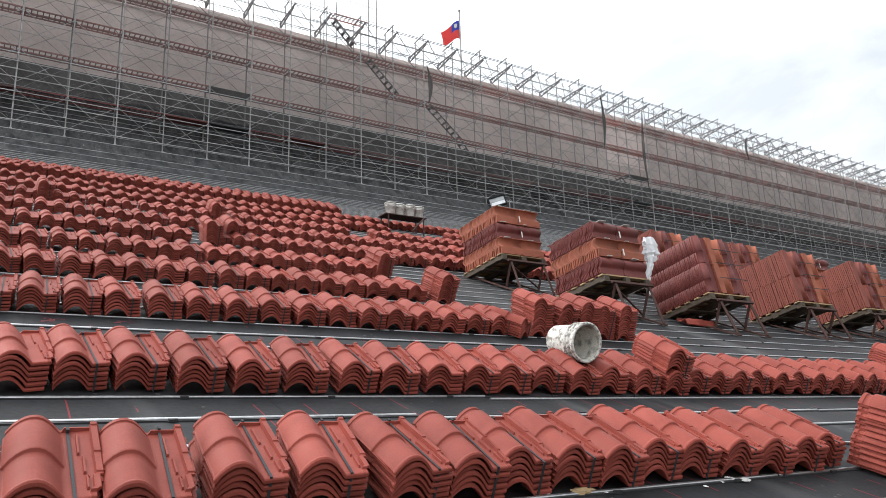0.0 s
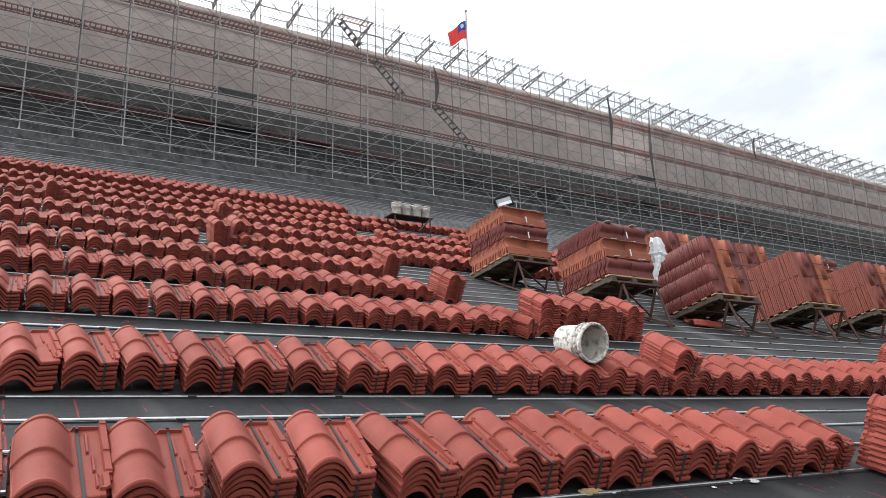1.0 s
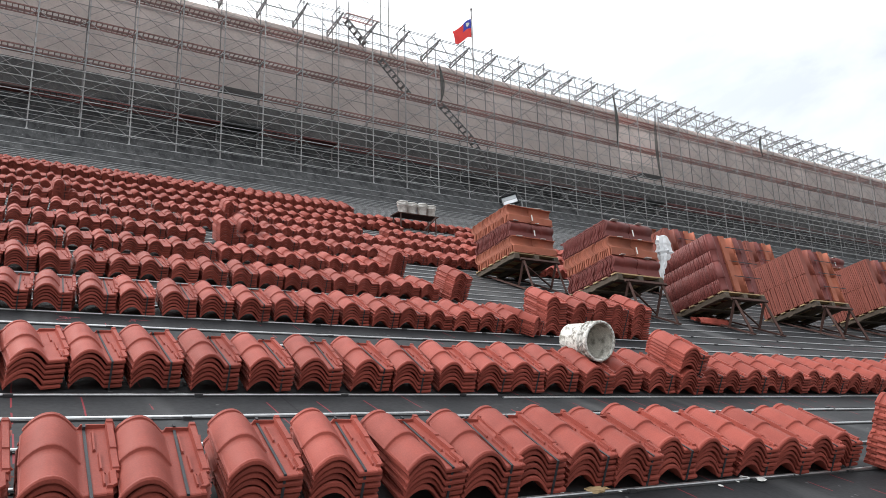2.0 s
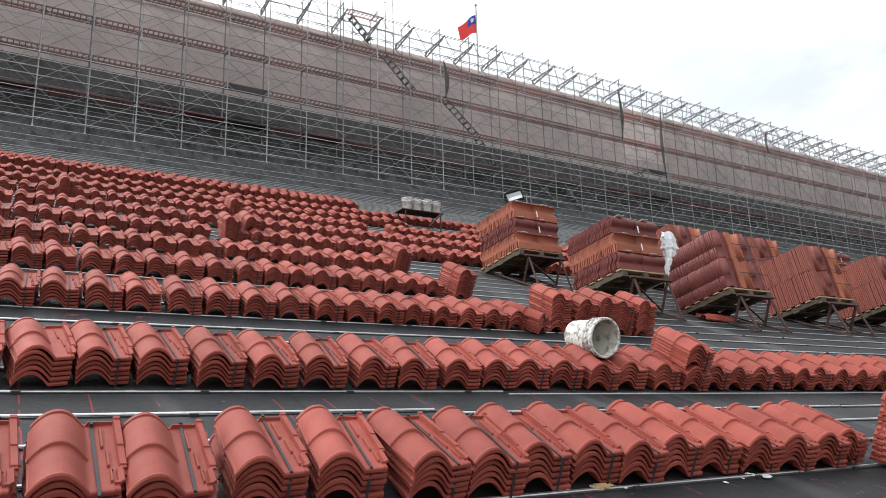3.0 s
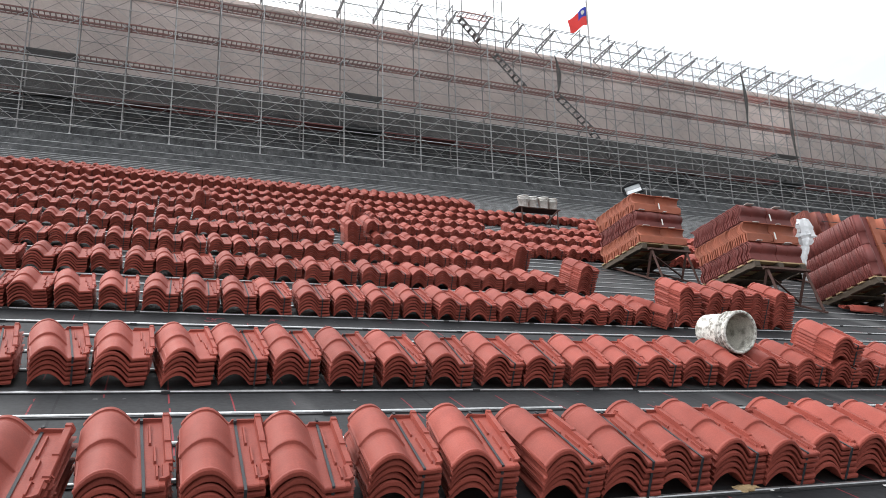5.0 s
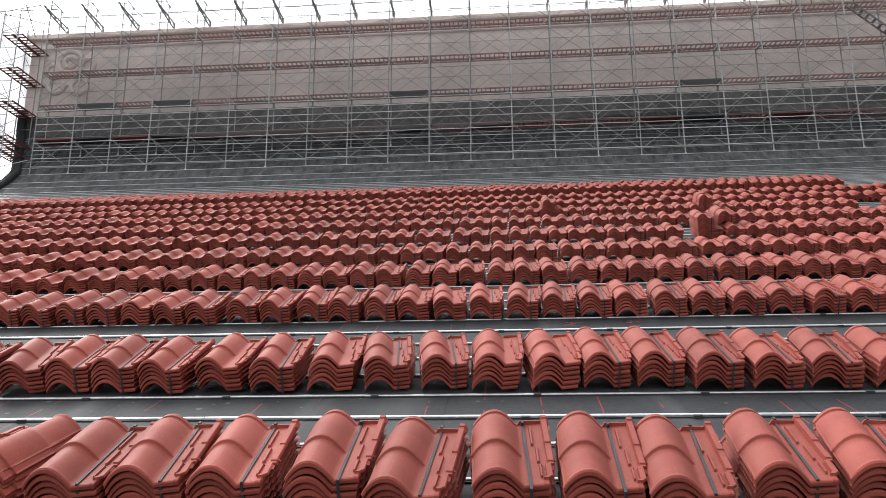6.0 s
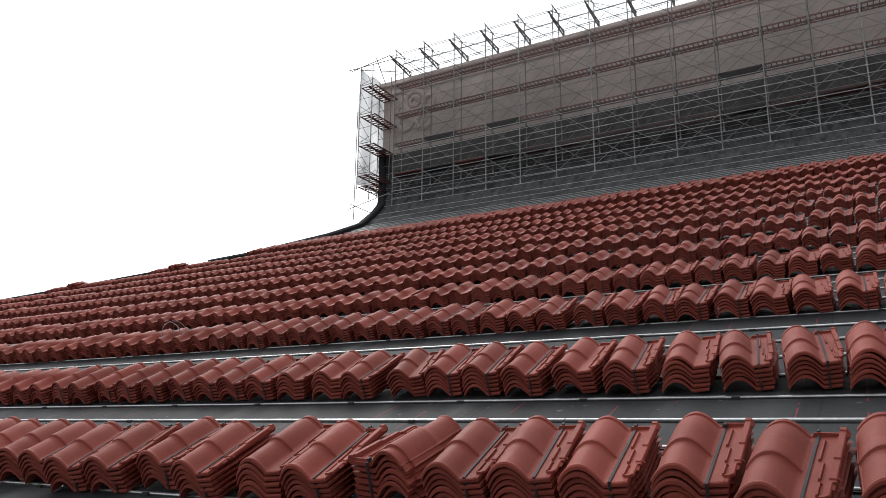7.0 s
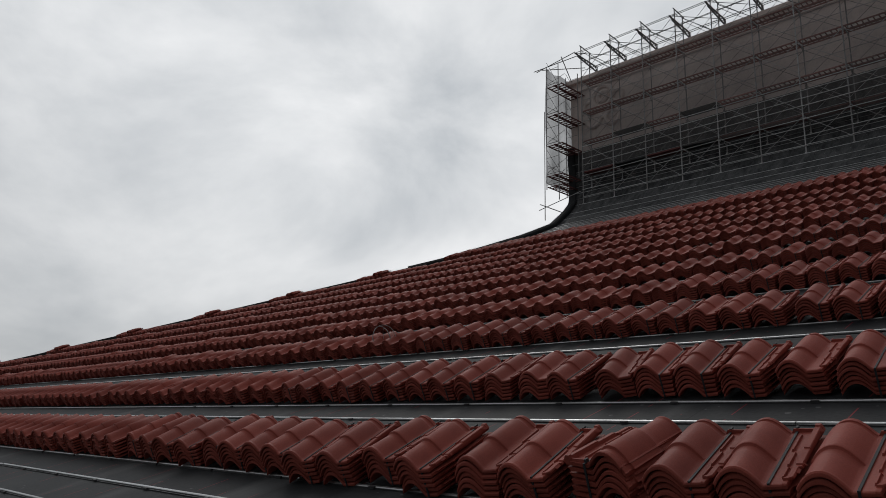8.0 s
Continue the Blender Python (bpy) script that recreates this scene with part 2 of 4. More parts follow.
    l.new(mix4.outputs["Result"], mix2.inputs["A"])
    l.new(seam, mix2.inputs["Factor"])
    l.new(mix2.outputs["Result"], b.inputs["Base Color"])
    return m


def gauze(name, color, cover):
    """A see-through woven net: partly open, with folds of denser weave."""
    m = bpy.data.materials.new(name)
    m.use_nodes = True
    n, l = m.node_tree.nodes, m.node_tree.links
    b = n["Principled BSDF"]
    b.inputs["Base Color"].default_value = (*color, 1)
    b.inputs["Roughness"].default_value = 0.9
    tc = n.new("ShaderNodeTexCoord")
    mp = n.new("ShaderNodeMapping")
    mp.inputs["Scale"].default_value = (1.0, 1.0, 0.35)
    l.new(tc.outputs["Object"], mp.inputs[0])
    no = n.new("ShaderNodeTexNoise")
    no.inputs["Scale"].default_value, no.inputs["Detail"].default_value = 0.6, 6.0
    l.new(mp.outputs[0], no.inputs["Vector"])
    r = n.new("ShaderNodeMapRange")
    r.inputs["From Min"].default_value, r.inputs["From Max"].default_value = 0.3, 0.7
    r.inputs["To Min"].default_value, r.inputs["To Max"].default_value = cover * 0.7, cover * 1.3
    l.new(no.outputs[0], r.inputs[0])
    l.new(r.outputs[0], b.inputs["Alpha"])
    return m


m_membrane = membrane()
m_net = gauze("grey debris gauze", (0.14, 0.13, 0.127), 0.33)
m_net_pale = gauze("pale debris gauze", (0.20, 0.20, 0.21), 0.70)
m_net_dark = gauze("bunched dark gauze", (0.07, 0.068, 0.066), 0.62)


# ---- helpers of this scene ----
def mesh_of(name, verts, faces, mat):
    me = bpy.data.meshes.new(name)
    me.from_pydata(verts, [], faces)
    me.validate()
    me.update()
    me.materials.append(mat)
    return me


def bm_mesh(name, bm, mat):
    bmesh.ops.recalc_face_normals(bm, faces=bm.faces)
    me = bpy.data.meshes.new(name)
    bm.to_mesh(me)
    bm.free()
    for m in mat if isinstance(mat, (list, tuple)) else [mat]:
        me.materials.append(m)
    return me


def put(name, me, parent=None, m=None, label=""):
    ob = new(name, me)
    ob.parent = parent
    if m is not None:
        ob.matrix_basis = m
    return tagged(ob, label)


def part(name, bm, mat, parent, label="", m=None):
    return put(name, bm_mesh(name, bm, mat), parent, m, label)


def box(bm, x0, x1, y0, y1, z0, z1, m=None, bevel=0.0):
    vs = bmesh.ops.create_cube(bm, size=1)["verts"]
    for v in vs:
        v.co = Vector((x0 + (v.co.x + 0.5) * (x1 - x0), y0 + (v.co.y + 0.5) * (y1 - y0), z0 + (v.co.z + 0.5) * (z1 - z0)))
        if m is not None:
            v.co = m @ v.co
    if bevel:
        bmesh.ops.bevel(bm, geom=list({e for v in vs for e in v.link_edges}), offset=bevel, segments=1, affect="EDGES")


def tube(bm, a, b, r=0.024, sides=6):
    a, b = Vector(a), Vector(b)
    turn = (b - a).to_track_quat("Z", "Y").to_matrix().to_4x4()
    bmesh.ops.create_cone(bm, cap_ends=True, segments=sides, radius1=r, radius2=r, depth=(b - a).length,
                          matrix=Matrix.Translation((a + b) / 2) @ turn)


def lathe(bm, rings, sides=24):
    """Rings of (radius, height), turned about z, joined in order."""
    rows = []
    for r, z in rings:
        rows.append([bm.verts.new((r * math.cos(2 * math.pi * i / sides), r * math.sin(2 * math.pi * i / sides), z)) for i in range(sides)])
    for a, b in zip(rows, rows[1:]):
        for i in range(sides):
            bm.faces.new((a[i], a[(i + 1) % sides], b[(i + 1) % sides], b[i]))
    return rows


def smooth(me):
    for p in me.polygons:
        p.use_smooth = True
    return me


def empty(name, m, label, category, group="", kind=""):
    ob = new(name)
    ob.empty_display_size = 0.2
    ob.matrix_basis = m
    return tagged(ob, label, category, group, kind)


# ---- the roof's section ----
SECTION_Y = np.array([-12, -6, 0, 2.75, 4.5, 6.3, 8.1, 9.9, 11.7, 13.5, 15.3, 17.1, 18.9, 21, 24, 27, 29.25, 30.4, 31.0, 31.5, 32, 32.4, 32.6])
SECTION_Z = np.array([-4.1, -2.65, -1.12, -.295, .265, .905, 1.57, 2.25, 2.95, 3.66, 4.38, 5.1, 5.83, 6.68, 7.87, 9.07, 10.1, 11.0, 11.64, 12.3, 13.1, 14.2, 15.5])
SECTION_Z = SECTION_Z - 0.022
RIGHT = 98.0
# the roof's left edge in plan: up the hip, then the verge
EDGE_Y = [-12, 18.8, 20.9, 31.0, 32.6, 36]
EDGE_X = [-84.4, -25.9, -22.0, -22.2, -23.3, -23.3]


def rise(y):
    return float(np.interp(y, SECTION_Y, SECTION_Z))


def slope(y):
    return math.atan2(rise(y + 0.4) - rise(y - 0.1), 0.5)


def left_edge(y):
    return float(np.interp(y, EDGE_Y, EDGE_X))


def on_roof(x, y, lift=0.0, turn=0.0):
    """A pose lying on the roof: local y up the slope, z square to it."""
    return pose(x, y, rise(y), math.degrees(slope(y)), 0, 0) @ pose(0, 0, lift, 0, 0, turn)


# ---- roof deck ----
def roof_deck():
    ys = sorted(set(np.round(np.concatenate([np.arange(-12, 29, 0.9), np.arange(29, 32.61, 0.2), SECTION_Y, [20.9]]), 3).tolist()))
    xs = [None, -18, -9, -4, 0, 4, 9, 18, 30, 45, 60, 80, RIGHT]
    verts, faces = [], []
    w = len(xs)
    for y in ys:
        for x in xs:
            verts.append((left_edge(y) if x is None else x, y, rise(y)))
    n = len(verts)
    for y in ys:
        for x in xs:
            verts.append((left_edge(y) if x is None else x, y + 0.06, rise(y) - 0.3))
    for j in range(len(ys) - 1):
        for i in range(w - 1):
            a = j * w + i
            faces.append((a, a + 1, a + w + 1, a + w))
            faces.append((n + a + w, n + a + w + 1, n + a + 1, n + a))
        for i in (0, w - 1):
            a = j * w + i
            faces.append((a, a + w, n + a + w, n + a))
    for i in range(w - 1):
        for a in (i, (len(ys) - 1) * w + i):
            faces.append((a, a + 1, n + a + 1, n + a))
    ob = put("roof", mesh_of("roof", verts, faces, m_membrane))
    return tagged(ob, "dark grey roofing membrane on a long concave roof slope", "roof", kind="structure")


roof = roof_deck()


def hip_face():
    """The end slope beyond the hip, and the gable wall over it."""
    verts, faces = [], []
    ys = [-12, -6, 0, 6, 12, 18.8, 20.9]
    for y in ys:
        x = left_edge(y)
        verts += [(x - 0.02, y, rise(y) - 0.02), (x - 0.6 * (20.95 - y) - 6, y + 3 + 0.5 * (20.95 - y), rise(y) - 4.0)]
    for i in range(len(ys) - 1):
        faces.append((2 * i, 2 * i + 1, 2 * i + 3, 2 * i + 2))
    ob = put("roof_end_slope", mesh_of("roof_end_slope", verts, faces, m_membrane))
    tagged(ob, "dark membrane end slope falling away beyond the hip", "roof", kind="structure")
    gy = [20.9, 24, 27, 29.25, 30.4, 31, 31.5, 32, 32.4, 32.6, 36]
    verts = [(left_edge(y) + 0.02, y, rise(y) - 0.05) for y in gy] + [(left_edge(y) + 0.02, y, 5.0) for y in gy]
    k = len(gy)
    verts += [(v[0] + 0.3, v[1], v[2]) for v in verts]
    faces = [(i, i + 1, k + i + 1, k + i) for i in range(k - 1)] + [(2 * k + i, 3 * k + i, 3 * k + i + 1, 2 * k + i + 1) for i in range(k - 1)]
    faces += [(i, 2 * k + i, 2 * k + i + 1, i + 1) for i in range(k - 1)]
    ob = put("wall_gable", mesh_of("wall_gable", verts, faces, m_wall))
    tagged(ob, "plain gable wall under the roof's end", "wall", kind="structure")


hip_face()


def sweep(name, points, half, height, mat, label, category):
    """A square bar swept along points, standing on them."""
    bm = bmesh.new()
    rows = []
    for i, p in enumerate(points):
        t = (Vector(points[min(i + 1, len(points) - 1)]) - Vector(points[max(i - 1, 0)])).normalized()
        side = t.cross(Vector((0, 0, 1))).normalized() if abs(t.z) < 0.97 else Vector((1, 0, 0))
        up = side.cross(t).normalized()
        p = Vector(p)
        rows.append([bm.verts.new(p + side * a * half + up * b * height) for a, b in ((-1, -0.2), (-1, 0.7), (-0.6, 1), (0.6, 1), (1, 0.7), (1, -0.2))])
    for a, b in zip(rows, rows[1:]):
        for i in range(6):
            bm.faces.new((a[i], a[(i + 1) % 6], b[(i + 1) % 6], b[i]))
    bm.faces.new(rows[0])
    bm.faces.new(rows[-1])
    ob = put(name, bm_mesh(name, bm, mat))
    return tagged(ob, label, category, kind="structure")


sweep("hip_ridge", [(left_edge(y) + 0.05, y, rise(y) + 0.01) for y in np.arange(-12, 20.95, 0.8)], 0.12, 0.16, m_dark_ridge,
      "thin black edging along the bare hip of the roof", "ridge")
sweep("verge_ridge", [(left_edge(y) + 0.1, y, rise(y)) for y in np.concatenate([np.arange(20.4, 29, 0.8), np.arange(29, 32.61, 0.15)])], 0.2, 0.22,
      m_dark_ridge, "dark curved verge band sweeping up the gable end", "ridge")

# ---- ridge wall ----
WALL_Y, WALL_LOW, WALL_TOP, WALL_X = 32.55, 14.75, 19.24, -23.2


def ridge_wall():
    bm = bmesh.new()
    box(bm, WALL_X, RIGHT, WALL_Y, WALL_Y + 2.6, WALL_LOW, WALL_TOP)
    ob = put("ridge_wall", bm_mesh("ridge_wall", bm, m_wall))
    tagged(ob, "long beige plastered main ridge wall behind scaffolding", "wall", kind="structure")
    for name, z0, z1, proud in (("coping", WALL_TOP + 0.004, WALL_TOP + 0.28, 0.22), ("moulding", 18.72, 18.95, 0.12)):
        bm = bmesh.new()
        box(bm, WALL_X - proud, RIGHT, WALL_Y - proud, WALL_Y + (2.6 + proud if name == "coping" else -0.003), z0, z1, bevel=0.03)
        part(name, bm, m_wall, ob)
    # swirling relief near the ridge's end
    for cx, cz, r, w in ((-21.1, 18.0, 0.62, 0.14), (-21.1, 18.0, 0.28, 0.13), (-21.7, 16.8, 0.42, 0.13), (-20.5, 16.7, 0.42, 0.13), (-21.1, 17.15, 0.34, 0.12), (-20.2, 17.8, 0.34, 0.12), (-22.0, 17.6, 0.3, 0.12)):
        bm = bmesh.new()
        rings = []
        for i in range(25):
            a = 2 * math.pi * i / 24
            ring = []
            for j in range(8):
                q = 2 * math.pi * j / 8
                ring.append(bm.verts.new((cx + (r + w * math.cos(q)) * math.cos(a), WALL_Y - 0.02 - 0.8 * w * math.sin(q), cz + (r + w * math.cos(q)) * math.sin(a))))
            rings.append(ring)
        for a, b in zip(rings, rings[1:]):
            for j in range(8):
                bm.faces.new((a[j], a[(j + 1) % 8], b[(j + 1) % 8], b[j]))
        part("relief_scroll", bm, m_wall, ob)


ridge_wall()

# ---- ground far below ----
bm = bmesh.new()
bmesh.ops.create_grid(bm, x_segments=8, y_segments=8, size=3000)
g = put("ground", bm_mesh("ground", bm, m_ground), None, pose(0, 0, -45))
tagged(g, "grey-green ground far below the roof", "ground", kind="structure")

# ---- roofing tile ----
TW, TL, TP, ARCH = 0.296, 0.49, 0.0270, 0.066
BW = 0.178


def tile_section(us, swell):
    """Height across the tile: a rounded barrel that runs out into a flat pan. A fuller barrel is wider as well as higher."""
    out = []
    half = BW / 2
    for u in us:
        x = u
        if u <= BW:
            s = abs(u / half - 1)
            z = ARCH * swell * max(0.0, 1 - s ** 2.15) ** (0.95 if u < half else 1.3)
            x = half + (u - half) * (1 + 0.55 * (swell - 1))
        else:
            z = 0.001 + 0.008 * (u - BW) / (TW - BW)
        out.append((x - TW / 2, z))
    return out


def notched(sec, y):
    """The pan is cut back in two steps towards the front, where it laps over the next course."""
    keep = 1.0 if y > 0.125 else 0.90 if y > 0.045 else 0.77
    edge = BW - TW / 2
    return [(edge + (x - edge) * keep if x > edge else x, z) for x, z in sec]


def tile_mesh(name, detail, mat, rimmed=True, skirt=False):
    """One interlocking S tile: a barrel with a rolled nose, a stepped collar at its middle and a neck at the back; a flat pan with its ribs, back upstand and
    raised side rim. y runs up the slope from the front edge. Those inside a stack go without the rim, which nests out of sight; skirt: the turned-down side lip."""
    h = BW / 2
    if detail:
        us = [0, 0.005, 0.02, 0.038, 0.056, 0.072, h, 0.098, 0.115, 0.136, 0.155, 0.168, BW, 0.187]
        for a, b in ((0.222, 0.228), (0.236, 0.242), (0.248, 0.254)) if rimmed else ():
            us += [a - 0.0022, a, b, b + 0.0022]
        us += [0.2685, 0.2715, TW - 0.004, TW - 0.001, TW]
        cuts = [(0.0, 0.93, -0.007), (0.003, 1.0, -0.002), (0.009, 1.045, 0), (0.016, 1.045, 0), (0.022, 1.0, 0), (0.0285, 0.97, 0), (0.0315, 0.97, 0), (0.046, 0.967, 0), (0.05, 0.967, 0),
                (0.085, 0.964, 0), (0.091, 0.963, 0), (0.121, 0.96, 0), (0.125, 0.96, 0), (0.128, 0.96, 0), (0.1385, 0.958, 0), (0.1415, 0.957, 0), (0.149, 0.956, 0), (0.152, 0.956, 0), (0.160, 0.955, 0), (0.166, 0.955, 0), (0.205, 0.95, 0), (0.2085, 1.02, 0),
                (0.2115, 1.10, 0), (0.218, 1.125, 0), (0.232, 1.12, 0), (0.260, 1.11, 0), (0.2635, 1.11, 0), (0.2705, 1.105, 0), (0.2735, 1.105, 0), (0.284, 1.103, 0), (0.287, 1.103, 0), (0.425, 1.09, 0), (0.4285, 1.07, 0), (0.432, 0.90, 0), (0.464, 0.89, 0), (0.467, 0.97, 0),
                (0.4685, 0.97, 0), (0.4715, 0.97, 0), (0.479, 0.97, 0), (0.482, 0.97, 0), (TL - 0.004, 0.97, 0), (TL, 0.93, 0)]
    elif detail is None:
        us = [0, 0.03, h, 0.14, BW, 0.26, TW]
        cuts = [(0.0, 1.02, 0), (0.21, 1.0, 0), (0.22, 1.1, 0), (0.43, 1.06, 0), (TL, 0.88, 0)]
    else:
        us = [0, 0.02, 0.05, h, 0.128, 0.156, BW, 0.25, TW]
        cuts = [(0.0, 0.98, -0.004), (0.008, 1.04, 0), (0.03, 0.98, 0), (0.207, 0.96, 0), (0.214, 1.12, 0), (0.428, 1.08, 0), (0.433, 0.9, 0), (TL, 0.93, 0)]
    k, verts, faces = len(us), [], []
    t = 0.0145
    for y, s, dz in cuts:
        sec = tile_section(us, s)
        # interlocking nibs down the right-hand edge
        nib = 0.008 if 0.086 < y < 0.122 or 0.15 < y < 0.165 or y > 0.44 else 0.0
        sec[-1] = (sec[-1][0] + (nib if detail else 0.0), sec[-1][1])
        sec = notched(sec, y)
        if detail and rimmed:
            # stepped side rim and the upstand across the back of the pan
            rim = 0.034 if y > 0.47 else 0.029 if y > 0.272 else 0.024 if y > 0.14 else 0.019 if y > 0.03 else 0.010
            sec[-4], sec[-3], sec[-2] = (sec[-4][0], rim), (sec[-3][0], rim), (sec[-2][0], rim - 0.004)
            for i, u in enumerate(us):
                if 0.47 < y < 0.48 and BW + 0.004 < u < 0.270:
                    sec[i] = (sec[i][0], 0.018)
                for (a, b), (y0, y1) in (((0.222, 0.228), (0.286, 0.43)), ((0.236, 0.242), (0.151, 0.262)), ((0.248, 0.254), (0.049, 0.127))):
                    if a - 1e-6 <= u <= b + 1e-6 and y0 < y < y1:
                        sec[i] = (sec[i][0], sec[i][1] + 0.010)
        verts += [(x, y, z + dz) for x, z in sec]
    n = len(verts)
    low = [(cuts[0][0], 1.0, -0.001), (cuts[-1][0], 0.93, 0)]
    for y, s, dz in low:
        sec = notched(tile_section(us, s), y)
        verts += [(x * 0.985, y, z + dz - t - (0.002 if z < 0.01 else 0)) for x, z in sec]
    for j in range(len(cuts) - 1):
        for i in range(k - 1):
            a = j * k + i
            faces.append((a, a + 1, a + k + 1, a + k))
    for i in range(k - 1):
        faces.append((n + i, n + k + i, n + k + i + 1, n + i + 1))
        faces.append((i, n + i, n + i + 1, i + 1))
        a, b = (len(cuts) - 1) * k + i, n + k + i
        faces.append((a, a + 1, b + 1, b))
    left, right = [j * k for j in range(len(cuts))], [j * k + k - 1 for j in range(len(cuts))]
    faces.append(tuple(left[::-1]) + (n, n + k))
    faces.append(tuple(right) + (n + 2 * k - 1, n + k - 1))
    me = mesh_of(name, verts, faces, mat)
    bm = bmesh.new()
    bm.from_mesh(me)
    o = -TW / 2
    if detail is False and rimmed:
        box(bm, o + 0.277, o + TW - 0.002, 0.14, TL, 0.001, 0.026, bevel=0.003)
        box(bm, o + 0.230, o + 0.236, 0.285, 0.43, 0.002, 0.015)
    if skirt:
        box(bm, o + 0.002, o + 0.014, 0.004, 0.200, -0.027, 0.006, bevel=0.002)
        box(bm, o - 0.003, o + 0.012, 0.203, TL - 0.004, -0.027, 0.008, bevel=0.002)
        box(bm, o + TW - 0.012, o + TW + 0.003, 0.004, TL - 0.004, -0.018, 0.012, bevel=0.002)
    bm.to_mesh(me)
    bm.free()
    for p in me.polygons:
        p.use_smooth = abs(p.normal.y) < 0.5 and len(p.vertices) == 4 and p.center.x < BW - TW / 2 + 0.004
    return me


tile_near = tile_mesh("tile", True, m_tile)
tile_inner = tile_mesh("tile_inner", True, m_tile, rimmed=False)
tile_plain = tile_mesh("tile_plain", False, m_tile)
tile_plain_inner = tile_mesh("tile_plain_inner", False, m_tile, rimmed=False)
tile_mid = tile_mesh("tile_mid", False, m_tile_far)
tile_far = tile_mesh("tile_far", None, m_tile_far, rimmed=False)
tile_orange = tile_mesh("tile_orange", False, m_tile_orange, rimmed=False, skirt=True)
tile_red = tile_mesh("tile_red", False, m_tile_red, rimmed=False, skirt=True)
tile_maroon = tile_mesh("tile_maroon", False, m_tile_maroon, rimmed=False, skirt=True)


def strap_mesh(count):
    """A packing strap over the pan, down the front and the back of a stack of so many tiles."""
    top = TP * (count - 1) + 0.006
    bm = bmesh.new()
    x0, x1 = 0.049, 0.059
    box(bm, x0, x1, -0.004, TL + 0.004, top, top + 0.0025)
    box(bm, x0, x1, 0.464, 0.485, top + 0.0027, top + 0.0165)
    box(bm, x0, x1, -0.009, -0.0045, -0.02, top + 0.0025)
    box(bm, x0, x1, TL + 0.0045, TL + 0.009, -0.02, top + 0.0025)
    return bm_mesh("strap", bm, m_strap)


straps = {n: strap_mesh(n) for n in (6, 7, 13)}


def tile_stack(count, near, strapped, rng):
    """A strapped stack of nested tiles."""
    ob = empty("tile_stack", pose(0, 0, 0), "strapped stack of red clay S tiles on the roof battens" if strapped else
               "loose stack of red clay S tiles on the roof battens", "tile stack", "stacks of roof tiles")
    lean = rng.uniform(-0.004, 0.004), rng.uniform(-0.003, 0.006)
    for i in range(count):
        m = pose(lean[0] * i + rng.uniform(-0.005, 0.005), lean[1] * i + rng.uniform(-0.006, 0.006), 0.022 + TP * i,
                 rng.uniform(-0.25, 0.25), rng.uniform(-0.3, 0.3), rng.uniform(-1.1, 1.1))
        last = i == count - 1
        put("tile", (tile_near if last else tile_inner) if near else tile_plain if last else tile_plain_inner, ob, m)
    if strapped:
        put("strap", straps[count], ob, pose(lean[0] * count * 0.5, 0, 0.022, 0, 0, 0), "thin black packing strap")
    return ob


rng = random.Random(7)
KINDS = {}
for near in (True, False):
    for strapped in (True, False):
        KINDS[near, strapped] = [[tile_stack(c, near, strapped, rng), 0] for c in ((6, 6, 6, 6, 6) if strapped else (6, 6))]


def place_stack(near, strapped, m):
    """The first use of a stack moves the original, later ones copy it."""
    slot = rng.choice(KINDS[near, strapped])
    slot[1] += 1
    if slot[1] == 1:
        slot[0].matrix_basis = m
        return slot[0]
    return copy_thing(slot[0], m)


# ---- rows of stacks ----
FRONT = [2.765, 4.5, 6.5, 8.2, 9.9, 11.7, 13.5, 15.3, 17.1, 18.9, 20.9, 21.42, 21.94, 22.45]
PITCH = [0.335, 0.332, 0.318, 0.306, 0.306, 0.306] + [0.306] * 10
# barrel middle and turn of the stacks in the rows nearest the walk
ROW_A = [(-6.20, 14), (-5.76, 12), (-5.43, 13), (-5.12, 13), (-4.81, 12), (-4.53, 9), (-4.18, 10), (-3.86, 7), (-3.53, 3), (-3.16, 1), (-2.77, 1), (-2.44, 1),
         (-1.71, 2), (-1.42, 5), (-1.12, 2), (-0.78, 0), (-0.47, -5), (-0.10, 2), (0.21, -1), (0.50, -4), (0.86, -3), (1.18, -7), (1.56, 0), (1.84, -6),
         (2.11, -5), (2.42, -3), (2.70, -4), (3.01, -4), (3.28, -7), (3.60, -6), (3.88, -9), (4.18, -9), (4.44, -7)]
ROW_B = [(-5.10, 7), (-4.81, 5), (-4.50, 3), (-4.18, 2), (-3.82, 4), (-3.52, 0), (-3.09, 10), (-2.81, 4), (-2.51, 3), (-2.19, -1), (-1.84, -2), (-1.51, 2),
         (-1.16, 4), (-0.81, 6), (-0.47, 7), (-0.17, 2), (0.18, 6), (0.48, 4), (0.79, 4), (1.11, 2), (1.44, 0), (1.76, -5), (2.11, -1), (2.40, -6),
         (2.75, -8), (3.08, -6), (3.37, -9), (3.69, -9), (4.02, -8), (4.35, -7), (4.72, -4), (5.33, -6), (5.62, -7), (5.91, -7), (6.21, -7), (6.52, -7), (6.82, -7), (7.13, -7), (7.46, -7)]
ROW_C = [-6.87, -6.53, -6.21, -5.91, -5.60, -5.29, -4.97, -4.66, -4.34, -4.04, -3.73, -3.42, -3.09, -2.79, -2.44, -2.12, -1.80, -1.51, -1.19, -0.89, -0.57, -0.26,
         0.06, 0.37, 0.69, 0.99, 1.32, 1.63, 1.96, 2.29, 2.62, 2.95, 3.25, 3.55, 3.88, 4.17, 4.50, 4.81]
